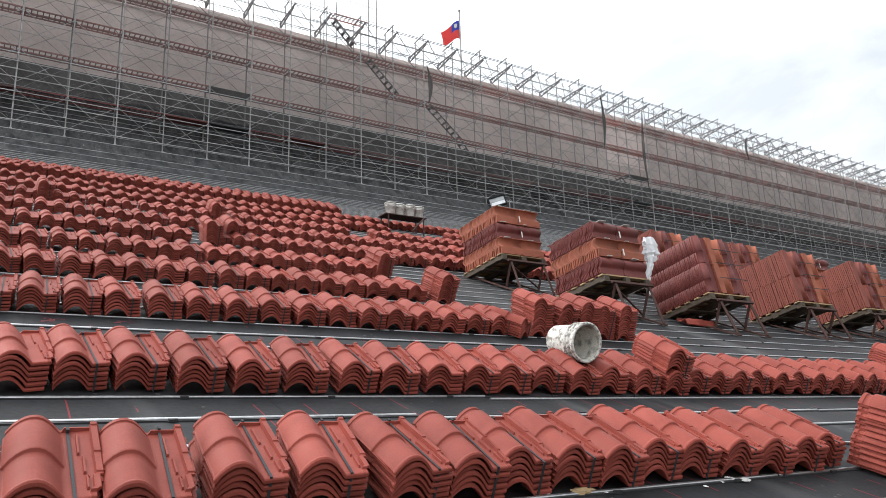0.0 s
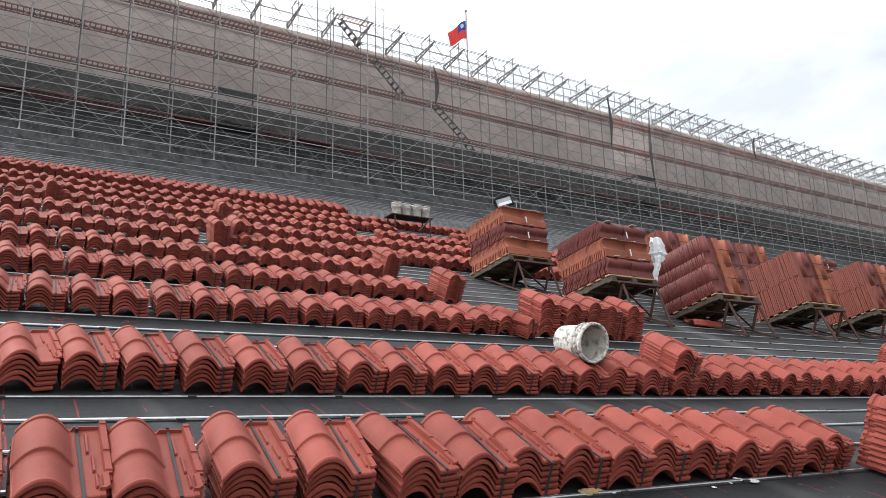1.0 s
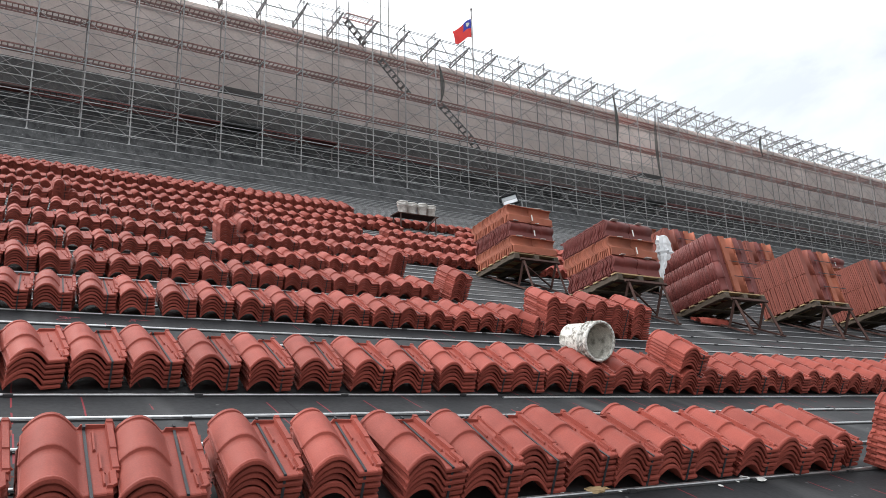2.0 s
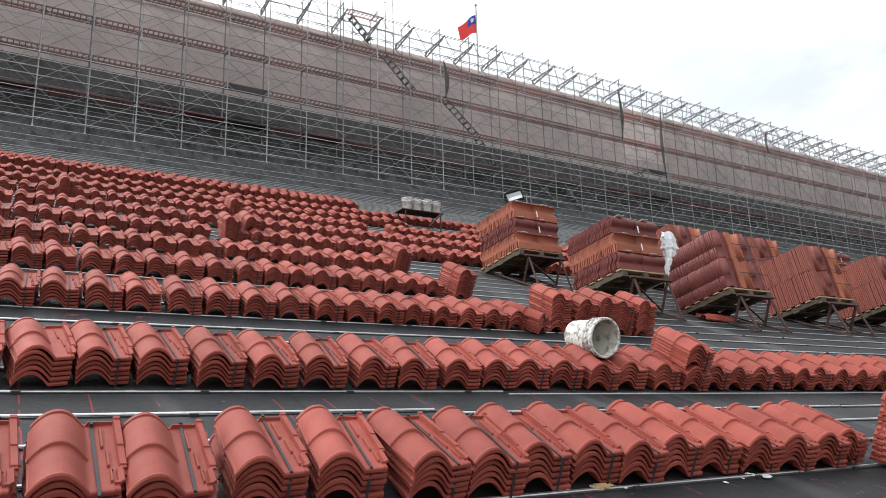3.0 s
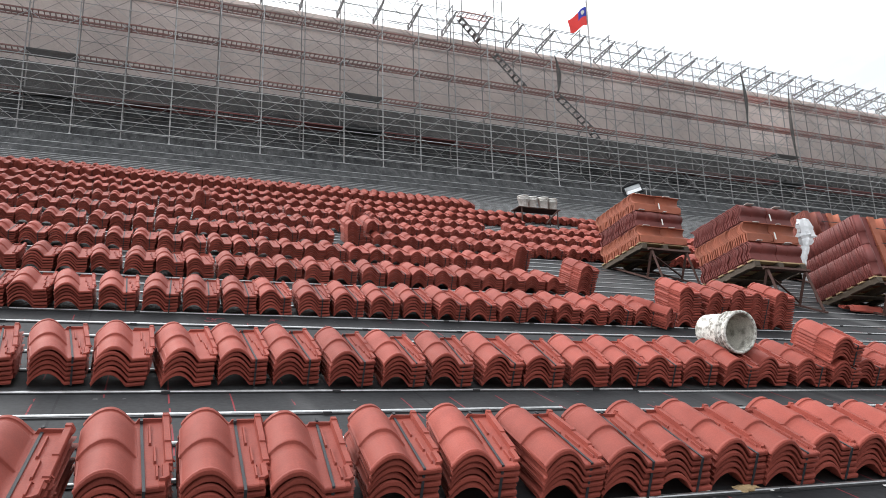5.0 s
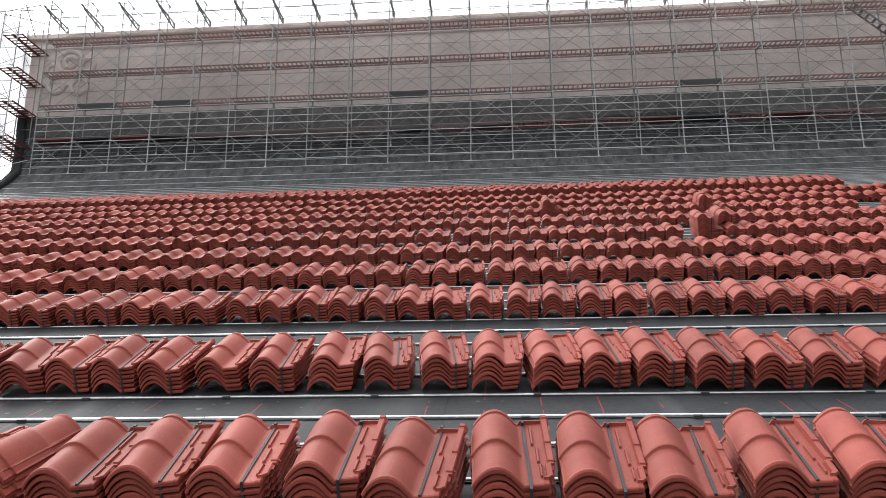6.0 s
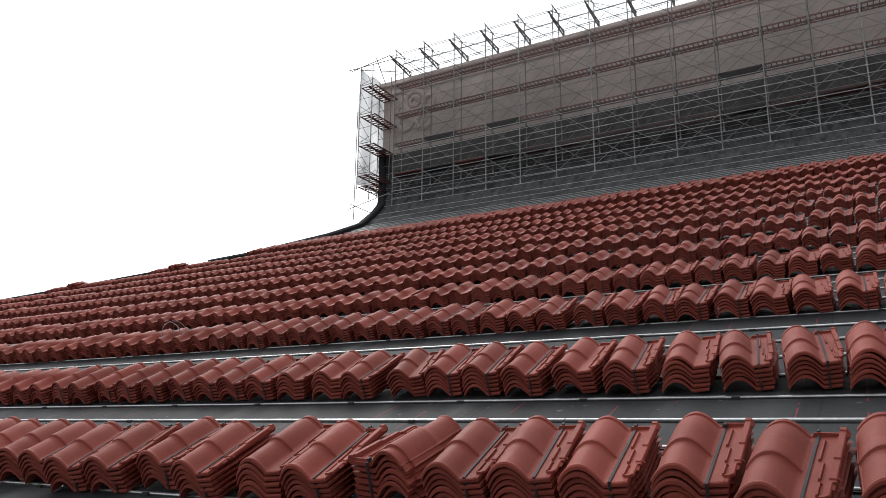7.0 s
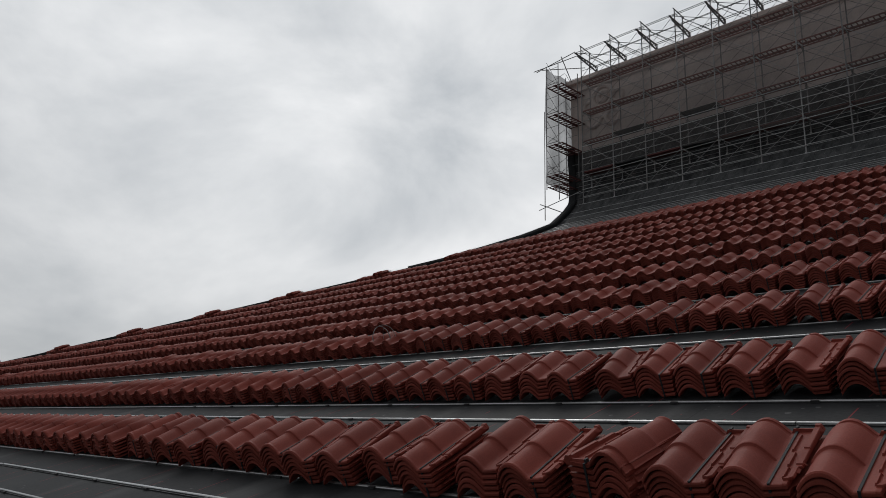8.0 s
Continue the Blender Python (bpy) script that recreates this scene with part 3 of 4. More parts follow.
ROW_D = [1.10, 1.41, 1.71, 2.04, 2.37, 2.67, 2.97, 3.28, 3.58, 3.88, 4.18, 4.48, 4.78]
# stacks of the first row that have slid forward and dip at the front
DIPPED = (-4.18, -3.86, -3.16, -2.77, -2.44, -0.47, -0.10, 0.21, 0.50)
KNOWN = {0: ROW_A, 1: ROW_B, 2: [(x, None) for x in ROW_C], 3: [(x, None) for x in ROW_D]}
NEAR_STRETCH = (-4.6, 9.0)
END = [4.5, 12.5, 4.75, 5.0, 5.05, 11.5, 13.0, 13.5, 14.0, 13.0, 9.3, 9.5, 9.7, 9.9]


def row_places(k):
    r = random.Random(100 + k)
    xs = list(KNOWN.get(k, ()))
    step = PITCH[k]
    if xs:
        x = xs[-1][0]
        while x + step < END[k]:
            x += step * r.uniform(0.94, 1.0)
            xs.append((x, None))
        x = xs[0][0]
    else:
        x = END[k] + (r.random() - 0.2) * 0.1 + step
    stop = left_edge(FRONT[k] + 0.2) + 0.8 + max(0, k - 11) * 0.8
    while x - step > stop:
        x -= step * r.uniform(0.98, 1.03)
        if r.random() < 0.012 and k > 1:
            x -= 0.09
        xs.append((x, None))
    return xs


def joined(name, mats, label, source, capping):
    """Far stacks: one mesh of every tile at its pose. mats: pose and whether it caps its stack."""
    verts, faces, shade, n = [], [], [], 0
    kinds = []
    for me in (source, capping):
        kinds.append((np.array([v.co for v in me.vertices]), [tuple(p.vertices) for p in me.polygons], [p.use_smooth for p in me.polygons]))
    for m, cap in mats:
        v, f, sm = kinds[1 if cap else 0]
        a = np.array(m)
        verts.append(v @ a[:3, :3].T + a[:3, 3])
        faces += [tuple(q + n for q in c) for c in f]
        shade += sm
        n += len(v)
    me = mesh_of(name, np.concatenate(verts).tolist(), faces, m_tile_far)
    me.polygons.foreach_set("use_smooth", shade)
    return tagged(put(name, me), label, "tile stacks", kind="stuff")


def gap_at(k, x):
    """Bare places in the rows."""
    return (k == 5 and 2.72 < x < 3.02) or (k == 8 and 9.3 < x < 11.2) or (k == 7 and 7.2 < x < 7.9)


BARREL = TW / 2 - BW / 2


def bend(x):
    """How far the second row strays down the slope."""
    return -0.02 * min(max(x - 0.5, 0.0), 4.0)


TILT = 6.5
for k, y in enumerate(FRONT):
    far = []
    r = random.Random(300 + k)
    for x, turn in row_places(k):
        if gap_at(k, x):
            continue
        if turn is None:
            turn = r.gauss(0, 2.0)
        dy = r.uniform(-0.02, 0.03)
        dip = k == 0 and any(abs(x - q) < 0.03 for q in DIPPED)
        if k == 1:
            dy += bend(x)
        m = on_roof(x + BARREL, y + 0.02 + dy - (0.055 if dip else 0.0), -0.001 if dip else 0.008, turn) @ pose(0, 0, 0, TILT + 2.5 if dip else TILT if k < 2 else 4.5 if k == 2 else 3.0, 0, 0)
        inner = NEAR_STRETCH[0] - (2.6 if k < 3 else 0) < x < NEAR_STRETCH[1] - max(0, k - 6) * 1.0 and k < 8
        if inner:
            place_stack(k < 4, r.random() < (0.93 if k < 3 else 0.6), m)
        else:
            c = r.choice((8, 8, 9)) if k > 9 else 6 if r.random() < 0.85 else r.choice((5, 7))
            for i in range(c):
                far.append((m @ pose(r.uniform(-0.006, 0.006), r.uniform(-0.008, 0.008), 0.022 + TP * i, 0, 0, r.uniform(-1.5, 1.5)), i == c - 1))
    if 2 < k < 10:
        # a taller stack where the row meets the hip
        for x in (left_edge(y + 0.2) + 2.2, left_edge(y + 0.2) + 2.5):
            m = on_roof(x, y + 0.05, 0.21, r.uniform(-8, 8))
            for i in range(3):
                far.append((m @ pose(0, 0, 0.022 + TP * i), i == 2))
    if far:
        joined("far_tile_stacks", far, "long row of red clay tile stacks on the roof", tile_plain_inner if k < 5 else tile_far, tile_mid if k < 8 else tile_far)


def special(x, y, lift, turn, count, near=True, tip=0.0, strapped=True):
    m = on_roof(x, y, lift - 0.01, turn) @ pose(0, 0, 0, tip + (TILT if abs(turn) < 60 else -4.0), 0, 0)
    ob = place_stack(near, strapped, m)
    return ob


# the stack turned end for end in the front row
turned = tile_stack(7, True, True, rng)
turned.matrix_basis = on_roof(-2.0, 2.75 + 0.50, 0.026, 176) @ pose(0, 0, 0, -1.5, 0, 0)
tagged(turned, "strapped stack of red clay tiles turned end for end")
def tall(x, y, turn, count):
    ob = tile_stack(count, True, count == 13, rng)
    ob.matrix_basis = on_roof(x + BARREL, y, 0.008, turn) @ pose(0, 0, 0, 4.0, 0, 0)
    return tagged(ob, "tall double stack of red clay S tiles on the roof battens")


# double-height stacks
for x, y in ((3.12, 11.72), (5.18, 8.2), (5.16, 9.9), (0.9, 15.3), (4.1, 15.35)):
    tall(x, y, 2, 13)
special(3.55, 12.0, 0.215, 4, 6)
# pair of stacks leaning over the second row
special(5.10, 4.42, 0.014, -5, 6)
tagged(special(5.06, 4.40, 0.042 + 6 * TP, -8, 6, tip=1), "second red clay tile stack set leaning on top of another")
tagged(special(9.15, 4.55, 0.215, -5, 5), "red clay tile stack laid on top of the row")
# double-height group that ends the third row
for i in range(5):
    tall(5.37 + 0.325 * i, 6.52 + 0.02 * (i % 2), -4 + 2 * (i % 2), 13 if i % 2 else 14)
tagged(special(5.13, 6.46, 0.022, 32, 6), "strapped stack of red clay tiles turned askew at the row's end")


def side_pile():
    """A tall pile of tiles turned sideways, at the front row's end."""
    ob = empty("tile_pile", on_roof(4.92, 2.36, 0.004, 8), "tall leaning pile of red clay tiles turned askew", "tile stack", "stacks of roof tiles")
    for i in range(11):
        put("tile", tile_near if i == 10 else tile_inner, ob, pose(rng.uniform(-0.005, 0.005) + 0.002 * i, rng.uniform(-0.006, 0.006) - 0.001 * i, 0.022 + 0.036 * i, 2.5, 0, rng.uniform(-0.7, 0.7)))
    return ob


side_pile()
for slots in KINDS.values():
    for slot in slots:
        if slot[1] == 0:
            for o in list(slot[0].children):
                bpy.data.objects.remove(o)
            bpy.data.objects.remove(slot[0])

# ---- battens on the roof ----
GAUGE = 0.4175


def batten_bar(bm, x0, x1, big, lift, m):
    """A folded strip: upright front, sloping top, short back."""
    prof = [(-0.009, 0.003), (-0.009, 0.010), (-0.005, 0.0145), (0.006, 0.016), (0.010, 0.012), (0.010, 0.003)]
    a, b = [[bm.verts.new(m @ Vector((x, y * big, z * big + lift))) for y, z in prof] for x in (x0, x1)]
    for i in range(6):
        bm.faces.new((a[i], a[(i + 1) % 6], b[(i + 1) % 6], b[i]))
    bm.faces.new(a)
    bm.faces.new(b[::-1])


def battens():
    ys = list(np.arange(2.765 - GAUGE * 6, 21.6, GAUGE)) + list(np.arange(21.6, 30.6, 0.55))
    ys += [30.95, 31.3, 31.6, 31.9, 32.1, 32.3]
    for y in ys:
        y = float(y)
        x0, x1 = left_edge(y) + 0.3, RIGHT
        bm = bmesh.new()
        r = random.Random(int(y * 100))
        big = 1.0 if y < 21.6 else 1.15
        # slightly wavering bar, with a joint every few metres
        x = x0
        while x < x1:
            step = 4.0 if -12 < x < 20 else 12.0
            nx = min(x + step, x1)
            m = on_roof(0, y) @ pose(0, r.uniform(-0.006, 0.006) + (bend((x + nx) / 2) if 3.9 < y < 4.6 else 0), 0, 0, 0, r.uniform(-0.12, 0.12) if step < 5 else 0)
            batten_bar(bm, x + 0.004, nx, big, 0.002 * r.random(), m)
            x = nx
        ob = part("batten", bm, m_batten, roof, "galvanised steel batten strip")
        if y < 7:
            bm = bmesh.new()
            x = -9.0
            while x < 10:
                box(bm, x, x + 0.045, -0.03, -0.0125, 0.002, 0.017, on_roof(0, y))
                x += 0.9 + r.uniform(-0.05, 0.05)
            box(bm, x0 if y > 5 else -30, 30, -0.020, -0.0125, 0.001, 0.008, on_roof(0, y))
            part("clip_strip", bm, m_batten_edge, ob, "black fixing clips and edge")


battens()

# ---- scaffold ----
BAY, FIRST = 1.833, -21.42
SY0, SY1 = 31.0, 31.8
LEVELS = [13.35, 15.05, 16.75, 18.45]
TOP = 20.45
TIE = 19.75


def deck_plate(bm, x0, x1, y0, y1, z):
    """An open, ladder-like deck plate."""
    box(bm, x0, x1, y0, y0 + 0.05, z - 0.05, z)
    box(bm, x0, x1, y1 - 0.05, y1, z - 0.05, z)
    n = 9
    for i in range(n):
        x = x0 + 0.03 + (x1 - x0 - 0.10) * i / (n - 1)
        box(bm, x, x + 0.04, y0 + 0.05, y1 - 0.05, z - 0.035, z - 0.005)


def scaffold_bay(variant):
    """One bay of frame scaffolding: two standards, their frames, cross braces, ledgers, decks and the outrigger on top."""
    ob = empty("scaffold_bay", pose(0, 0, 0), "galvanised frame scaffold bay with rusty red decks before the ridge", "scaffold", "bays of the ridge scaffold")
    rs = random.Random(40 + variant)
    for y in (SY0, SY1):
        bm = bmesh.new()
        tube(bm, (0, y, rise(y)), (0, y, TOP), 0.028)
        for z in LEVELS:
            tube(bm, (0, y, z - 0.09), (0, y, z + 0.03), 0.032)
        box(bm, -0.045, 0.045, y - 0.04, y + 0.04, rise(y) - 0.05, rise(y) + 0.012)
        part("standard", bm, m_steel, ob)
    for z in LEVELS:
        bm = bmesh.new()
        tube(bm, (0, SY0, z - 0.06), (0, SY1, z - 0.06), 0.022)
        tube(bm, (0, SY0, z - 0.35), (0, SY0 + 0.3, z - 0.06), 0.014, 5)
        tube(bm, (0, SY1, z - 0.35), (0, SY1 - 0.3, z - 0.06), 0.014, 5)
        part("frame_transom", bm, m_steel, ob)
    lows = [rise(SY0) + 0.1] + LEVELS
    for i, z in enumerate(lows):
        top = lows[i + 1] if i + 1 < len(lows) else TOP - 0.1
        bm = bmesh.new()
        tube(bm, (0, SY0 - 0.03, z + 0.15), (BAY, SY0 - 0.03, top - 0.15), 0.013, 5)
        tube(bm, (0, SY0 - 0.04, top - 0.15), (BAY, SY0 - 0.04, z + 0.15), 0.013, 5)
        part("cross_brace", bm, m_steel, ob)
        if i:
            bm = bmesh.new()
            tube(bm, (0, SY1 + 0.03, z + 0.15), (BAY, SY1 + 0.03, top - 0.15), 0.012, 4)
            tube(bm, (0, SY1 + 0.04, top - 0.15), (BAY, SY1 + 0.04, z + 0.15), 0.012, 4)
            part("cross_brace", bm, m_steel, ob)
    for z in (11.95, 12.35, 12.75, 13.1, 13.68, 14.02, 14.36, 14.7, 15.6, 16.1, 17.3, 17.8, 19.0, 19.5):
        bm = bmesh.new()
        tube(bm, (0, SY0 - 0.05, z), (BAY, SY0 - 0.05, z + rs.uniform(-0.015, 0.015)), 0.018 if z < 15 else 0.016, 5)
        part("ledger", bm, m_rail if z < 15 else m_steel, ob)
    for i, z in enumerate(LEVELS):
        if i == 0 and variant or i == 1 and variant == 1:
            for y0, y1 in ((SY0 + 0.06, SY0 + 0.40), (SY0 + 0.42, SY1 - 0.06)):
                bm = bmesh.new()
                box(bm, 0.01, BAY - 0.01, y0, y1, z - 0.05, z, bevel=0.004)
                part("board", bm, m_sheet if variant == 1 else m_board, ob, "black sheeted deck board" if variant == 1 else "dark red solid deck board")
            continue
        bm = bmesh.new()
        deck_plate(bm, 0.03, BAY - 0.03, SY0 + 0.06, SY0 + 0.48, z)
        deck_plate(bm, 0.03, BAY - 0.03, SY0 + 0.50, SY1 - 0.06, z)
        part("deck", bm, m_plank if i else m_board, ob, "rusty red open deck plates")
    # lattice tie beam that reaches from the standards back over the ridge
    bm = bmesh.new()
    ya, yb = 30.45, 32.55
    tube(bm, (0, ya, TIE + 0.13), (0, yb, TIE + 0.10), 0.042)
    tube(bm, (0, ya + 0.25, TIE + 0.04), (0, yb, TIE - 0.20), 0.042)
    n = 7
    for i in range(n):
        f, g = i / n, (i + 1) / n
        z0, z1 = TIE + 0.04 - 0.24 * f, TIE + 0.12
        y0, y1 = ya + 0.25 + (yb - ya - 0.25) * f, ya + 0.25 + (yb - ya - 0.25) * g
        tube(bm, (0, y0, z0 if i % 2 else z1), (0, y1, z1 if i % 2 else z0), 0.03, 4)
    tube(bm, (0, yb, TIE - 0.24), (0, yb, TIE + 0.14), 0.03)
    part("tie_beam", bm, m_steel_dark, ob, "dark lattice tie beam over the ridge")
    bm = bmesh.new()
    tube(bm, (0, SY0 - 0.1, TOP + 0.05), (0, SY1 + 0.15, TOP - 0.02), 0.03, 5)
    part("top_transom", bm, m_steel_dark, ob)
    for y, z in ((SY0 - 0.04, TOP - 0.32), (SY1 + 0.04, TOP - 0.36), (30.5, TIE + 0.16), (SY1 + 0.04, TIE - 0.3), (32.2, TIE + 0.02)):
        bm = bmesh.new()
        tube(bm, (0, y, z), (BAY, y, z + 0.02), 0.018, 4)
        part("guard_rail", bm, m_steel_dark, ob)
    bm = bmesh.new()
    tube(bm, (0, 30.5, TIE + 0.15), (BAY, 32.3, TIE + 0.05), 0.018, 4)
    tube(bm, (0, SY1, TOP - 0.1), (BAY, SY1, TIE - 0.9), 0.018, 4)
    part("plan_brace", bm, m_steel_dark, ob)
    return ob


bays = [scaffold_bay(v) for v in range(4)]
first_k = 0
used = set()
rb = random.Random(5)
for k in range(first_k, 65):
    v = rb.choice((0, 0, 0, 0, 3, 2, 2, 1) if k > 14 else (0, 0, 1, 1, 2, 3))
    m = pose(FIRST + BAY * k, 0, 0)
    if v in used:
        copy_thing(bays[v], m)
    else:
        bays[v].matrix_basis = m
        used.add(v)
for v in range(4):
    if v not in used:
        for o in list(bays[v].children):
            bpy.data.objects.remove(o)
        bpy.data.objects.remove(bays[v])


def scaffold_end():
    """The return of the scaffold round the ridge's end, with its pale net."""
    x0, x1 = -22.5, -23.3
    ob = empty("scaffold_return", pose(0, 0, 0), "scaffold tower wrapped in pale net round the ridge end", "scaffold")
    for x in (x0, x1):
        for y in (SY0 - 0.6, SY0 + 1.2, SY0 + 3.0, SY0 + 4.6):
            bm = bmesh.new()
            tube(bm, (x, y, 12.6 if x == x1 else 11.9), (x, y, TOP - 0.75), 0.025)
            part("standard", bm, m_steel, ob)
    for z in LEVELS + [12.75]:
        for y in (SY0 - 0.6, SY0 + 1.2, SY0 + 3.0):
            bm = bmesh.new()
            for s in (0.05, 0.55):
                box(bm, x1 + s, x1 + s + 0.05, y, y + 1.78, z - 0.05, z)
                box(bm, x1 + s + 0.42, x1 + s + 0.47, y, y + 1.78, z - 0.05, z)
                for i in range(7):
                    box(bm, x1 + s + 0.05, x1 + s + 0.42, y + 0.05 + i * 0.26, y + 0.1 + i * 0.26, z - 0.035, z - 0.005)
            part("deck", bm, m_board, ob, "dark rusty red open deck plates")
            bm = bmesh.new()
            tube(bm, (x1, y, z + 0.15), (x1, y + 1.7, z + 1.5), 0.013, 4)
            tube(bm, (x1, y, z + 1.5), (x1, y + 1.7, z + 0.15), 0.013, 4)
            tube(bm, (x1, y, z + 1.0), (x0, y, z + 1.0), 0.013, 4)
            tube(bm, (x1, y, z + 0.1), (x0, y, z + 0.1), 0.018, 4)
            tube(bm, (x1, y, z + 0.6), (x1, y + 1.7, z + 0.6), 0.014, 4)
            part("cross_brace", bm, m_steel, ob)
    # poles that stick out at the foot and the top
    for a, b in (((x1 - 0.9, 30.9, 11.75), (x0 + 1.2, 30.6, 12.15)), ((x1 - 0.6, 30.6, 11.95), (x1 + 0.8, 30.6, 11.25)), ((x1 - 0.05, 30.3, 10.9), (x1 - 0.05, 30.3, 17.0)),
                 ((x1 - 0.7, 30.2, 19.55), (x0 + 1.5, 30.9, 19.95)), ((x1 - 0.3, 30.4, 19.6), (x0 + 1.0, 31.5, 19.45)), ((x1 - 0.5, 30.2, 19.45), (x0 + 1.2, 30.3, 19.85)),
                 ((x1 - 0.2, 33.5, 19.3), (x0 + 0.5, 30.0, 19.7))):
        bm = bmesh.new()
        tube(bm, a, b, 0.024)
        part("loose_pole", bm, m_steel, ob)
    rows, bm = [], bmesh.new()
    for i in range(13):
        y = SY0 - 0.62 + 5.3 * i / 12
        rows.append([bm.verts.new((x1 - 0.05 + 0.05 * math.sin(i * 1.7 + j), y, 12.95 - 0.05 * (i % 3) + (TOP - 13.75) * j / 8)) for j in range(9)])
    for a, b in zip(rows, rows[1:]):
        for j in range(8):
            bm.faces.new((a[j], a[j + 1], b[j + 1], b[j]))
    part("net", bm, m_net_pale, ob, "pale see-through debris net")


scaffold_end()


def debris_net():
    """The gauze hung before the scaffold, with the stretch where it is tied open."""
    bm = bmesh.new()
    x0 = FIRST + BAY * first_k
    cols = []
    n = 240
    r = random.Random(3)
    zs = [0, 0.2, 0.4, 0.6, 0.8, 1.0]
    for i in range(n + 1):
        x = x0 + (RIGHT - x0) * i / n
        sag = 0.12 * math.sin(x * 1.7) * math.sin(x * 0.37)
        low = 13.25 + 0.25 * math.sin(x * 0.21) + r.uniform(-0.06, 0.06)
        cols.append((x, [bm.verts.new((x, SY0 + 0.045 + 0.012 * math.sin(x * 3.4 + 9 * f), low + (18.6 + sag - low) * f)) for f in zs]))
    for (xa, a), (xb, b) in zip(cols, cols[1:]):
        for j in range(5):
            if 31.5 < xa < 35.0 and j > 1:
                continue
            bm.faces.new((a[j], a[j + 1], b[j + 1], b[j]))
    ob = put("debris_net", bm_mesh("debris_net", bm, m_net))
    tagged(ob, "grey see-through debris net hung on the scaffold", "net")
    for x, z_top, tall in ((31.4, 19.7, 3.3), (35.0, 19.4, 5.2), (45.5, 19.6, 1.6), (19.0, 18.6, 2.1)):
        bm = bmesh.new()
        rows = []
        for i in range(14):
            f = i / 13
            z = z_top - tall * f
            cx, w = x + 0.18 * math.sin(f * 3.0) * (1 if x < 33 else -1), 0.04 + 0.10 * math.sin(f * math.pi) ** 2
            rows.append([bm.verts.new((cx + w * math.cos(q), SY0 - 0.2 + 0.5 * w * math.sin(q), z + 0.05 * math.sin(q * 2 + i))) for q in (0, 1.05, 2.1, 3.14, 4.2, 5.24)])
        for a, b in zip(rows, rows[1:]):
            for j in range(6):
                bm.faces.new((a[j], a[(j + 1) % 6], b[(j + 1) % 6], b[j]))
        part("gathered_net", bm, m_net_dark, ob, "dark gathered hank of net")


debris_net()


def stair(x0, z0, x1, z1, y):
    ob = empty("scaffold_stair", pose(0, 0, 0), "dark steel stair flight slung in the scaffold", "stair", "stair flights in the scaffold")
    for yy in (y, y + 0.45):
        bm = bmesh.new()
        t = Vector((x1 - x0, 0, z1 - z0)).normalized()
        u = Vector((-t.z, 0, t.x)) * 0.035
        p = [Vector((x0, yy, z0)) - u, Vector((x1, yy, z1)) - u, Vector((x1, yy, z1)) + u, Vector((x0, yy, z0)) + u]
        f = [bm.verts.new(q) for q in p] + [bm.verts.new(q + Vector((0, 0.03, 0))) for q in p]
        for q in ((0, 1, 2, 3), (7, 6, 5, 4), (0, 4, 5, 1), (1, 5, 6, 2), (2, 6, 7, 3), (3, 7, 4, 0)):
            bm.faces.new([f[i] for i in q])
        part("stringer", bm, m_steel_dark, ob)
    n = max(3, int(abs(z1 - z0) / 0.22))
    for i in range(n):
        f = (i + 0.5) / n
        x, z = x0 + (x1 - x0) * f, z0 + (z1 - z0) * f
        bm = bmesh.new()
        box(bm, x - 0.075, x + 0.075, y + 0.03, y + 0.45, z - 0.012, z + 0.012)
        part("tread", bm, m_steel_dark, ob)


for s in ((13.9, 20.2, 15.1, 19.0), (15.8, 18.5, 17.5, 16.85), (19.4, 16.7, 21.3, 15.1), (21.3, 15.0, 22.5, 13.5), (33.0, 14.9, 34.5, 13.4), (27.0, 13.2, 28.2, 11.9)):
    stair(*s, SY0 + 0.2)


def stair_tower():
    ob = empty("stair_tower", pose(0, 0, 0), "scaffold stair head with a red landing above the ridge", "scaffold")
    for x in (12.6, 13.3, 13.95, 15.75, 16.2):
        bm = bmesh.new()
        tube(bm, (x, SY0 + 0.1, 18.4), (x, SY0 + 0.1, 22.2 if x > 15 else 21.0), 0.024)
        part("standard", bm, m_steel_dark, ob)
    bm = bmesh.new()
    deck_plate(bm, 13.9, 15.75, SY0 + 0.2, SY0 + 0.75, 20.45)
    part("deck", bm, m_plank, ob, "rusty red open deck plates")
    for z in (19.7, 20.5, 21.3):
        bm = bmesh.new()
        tube(bm, (12.5, SY0 + 0.1, z), (16.3, SY0 + 0.1, z - 0.05), 0.014, 4)
        part("guard_rail", bm, m_steel_dark, ob)
    bm = bmesh.new()
    tube(bm, (13.95, SY0 + 0.05, 22.1), (15.75, SY0 + 0.05, 20.6), 0.012, 4)
    tube(bm, (15.75, SY0 + 0.05, 22.1), (13.95, SY0 + 0.05, 20.6), 0.012, 4)
    part("cross_brace", bm, m_steel_dark, ob)


stair_tower()


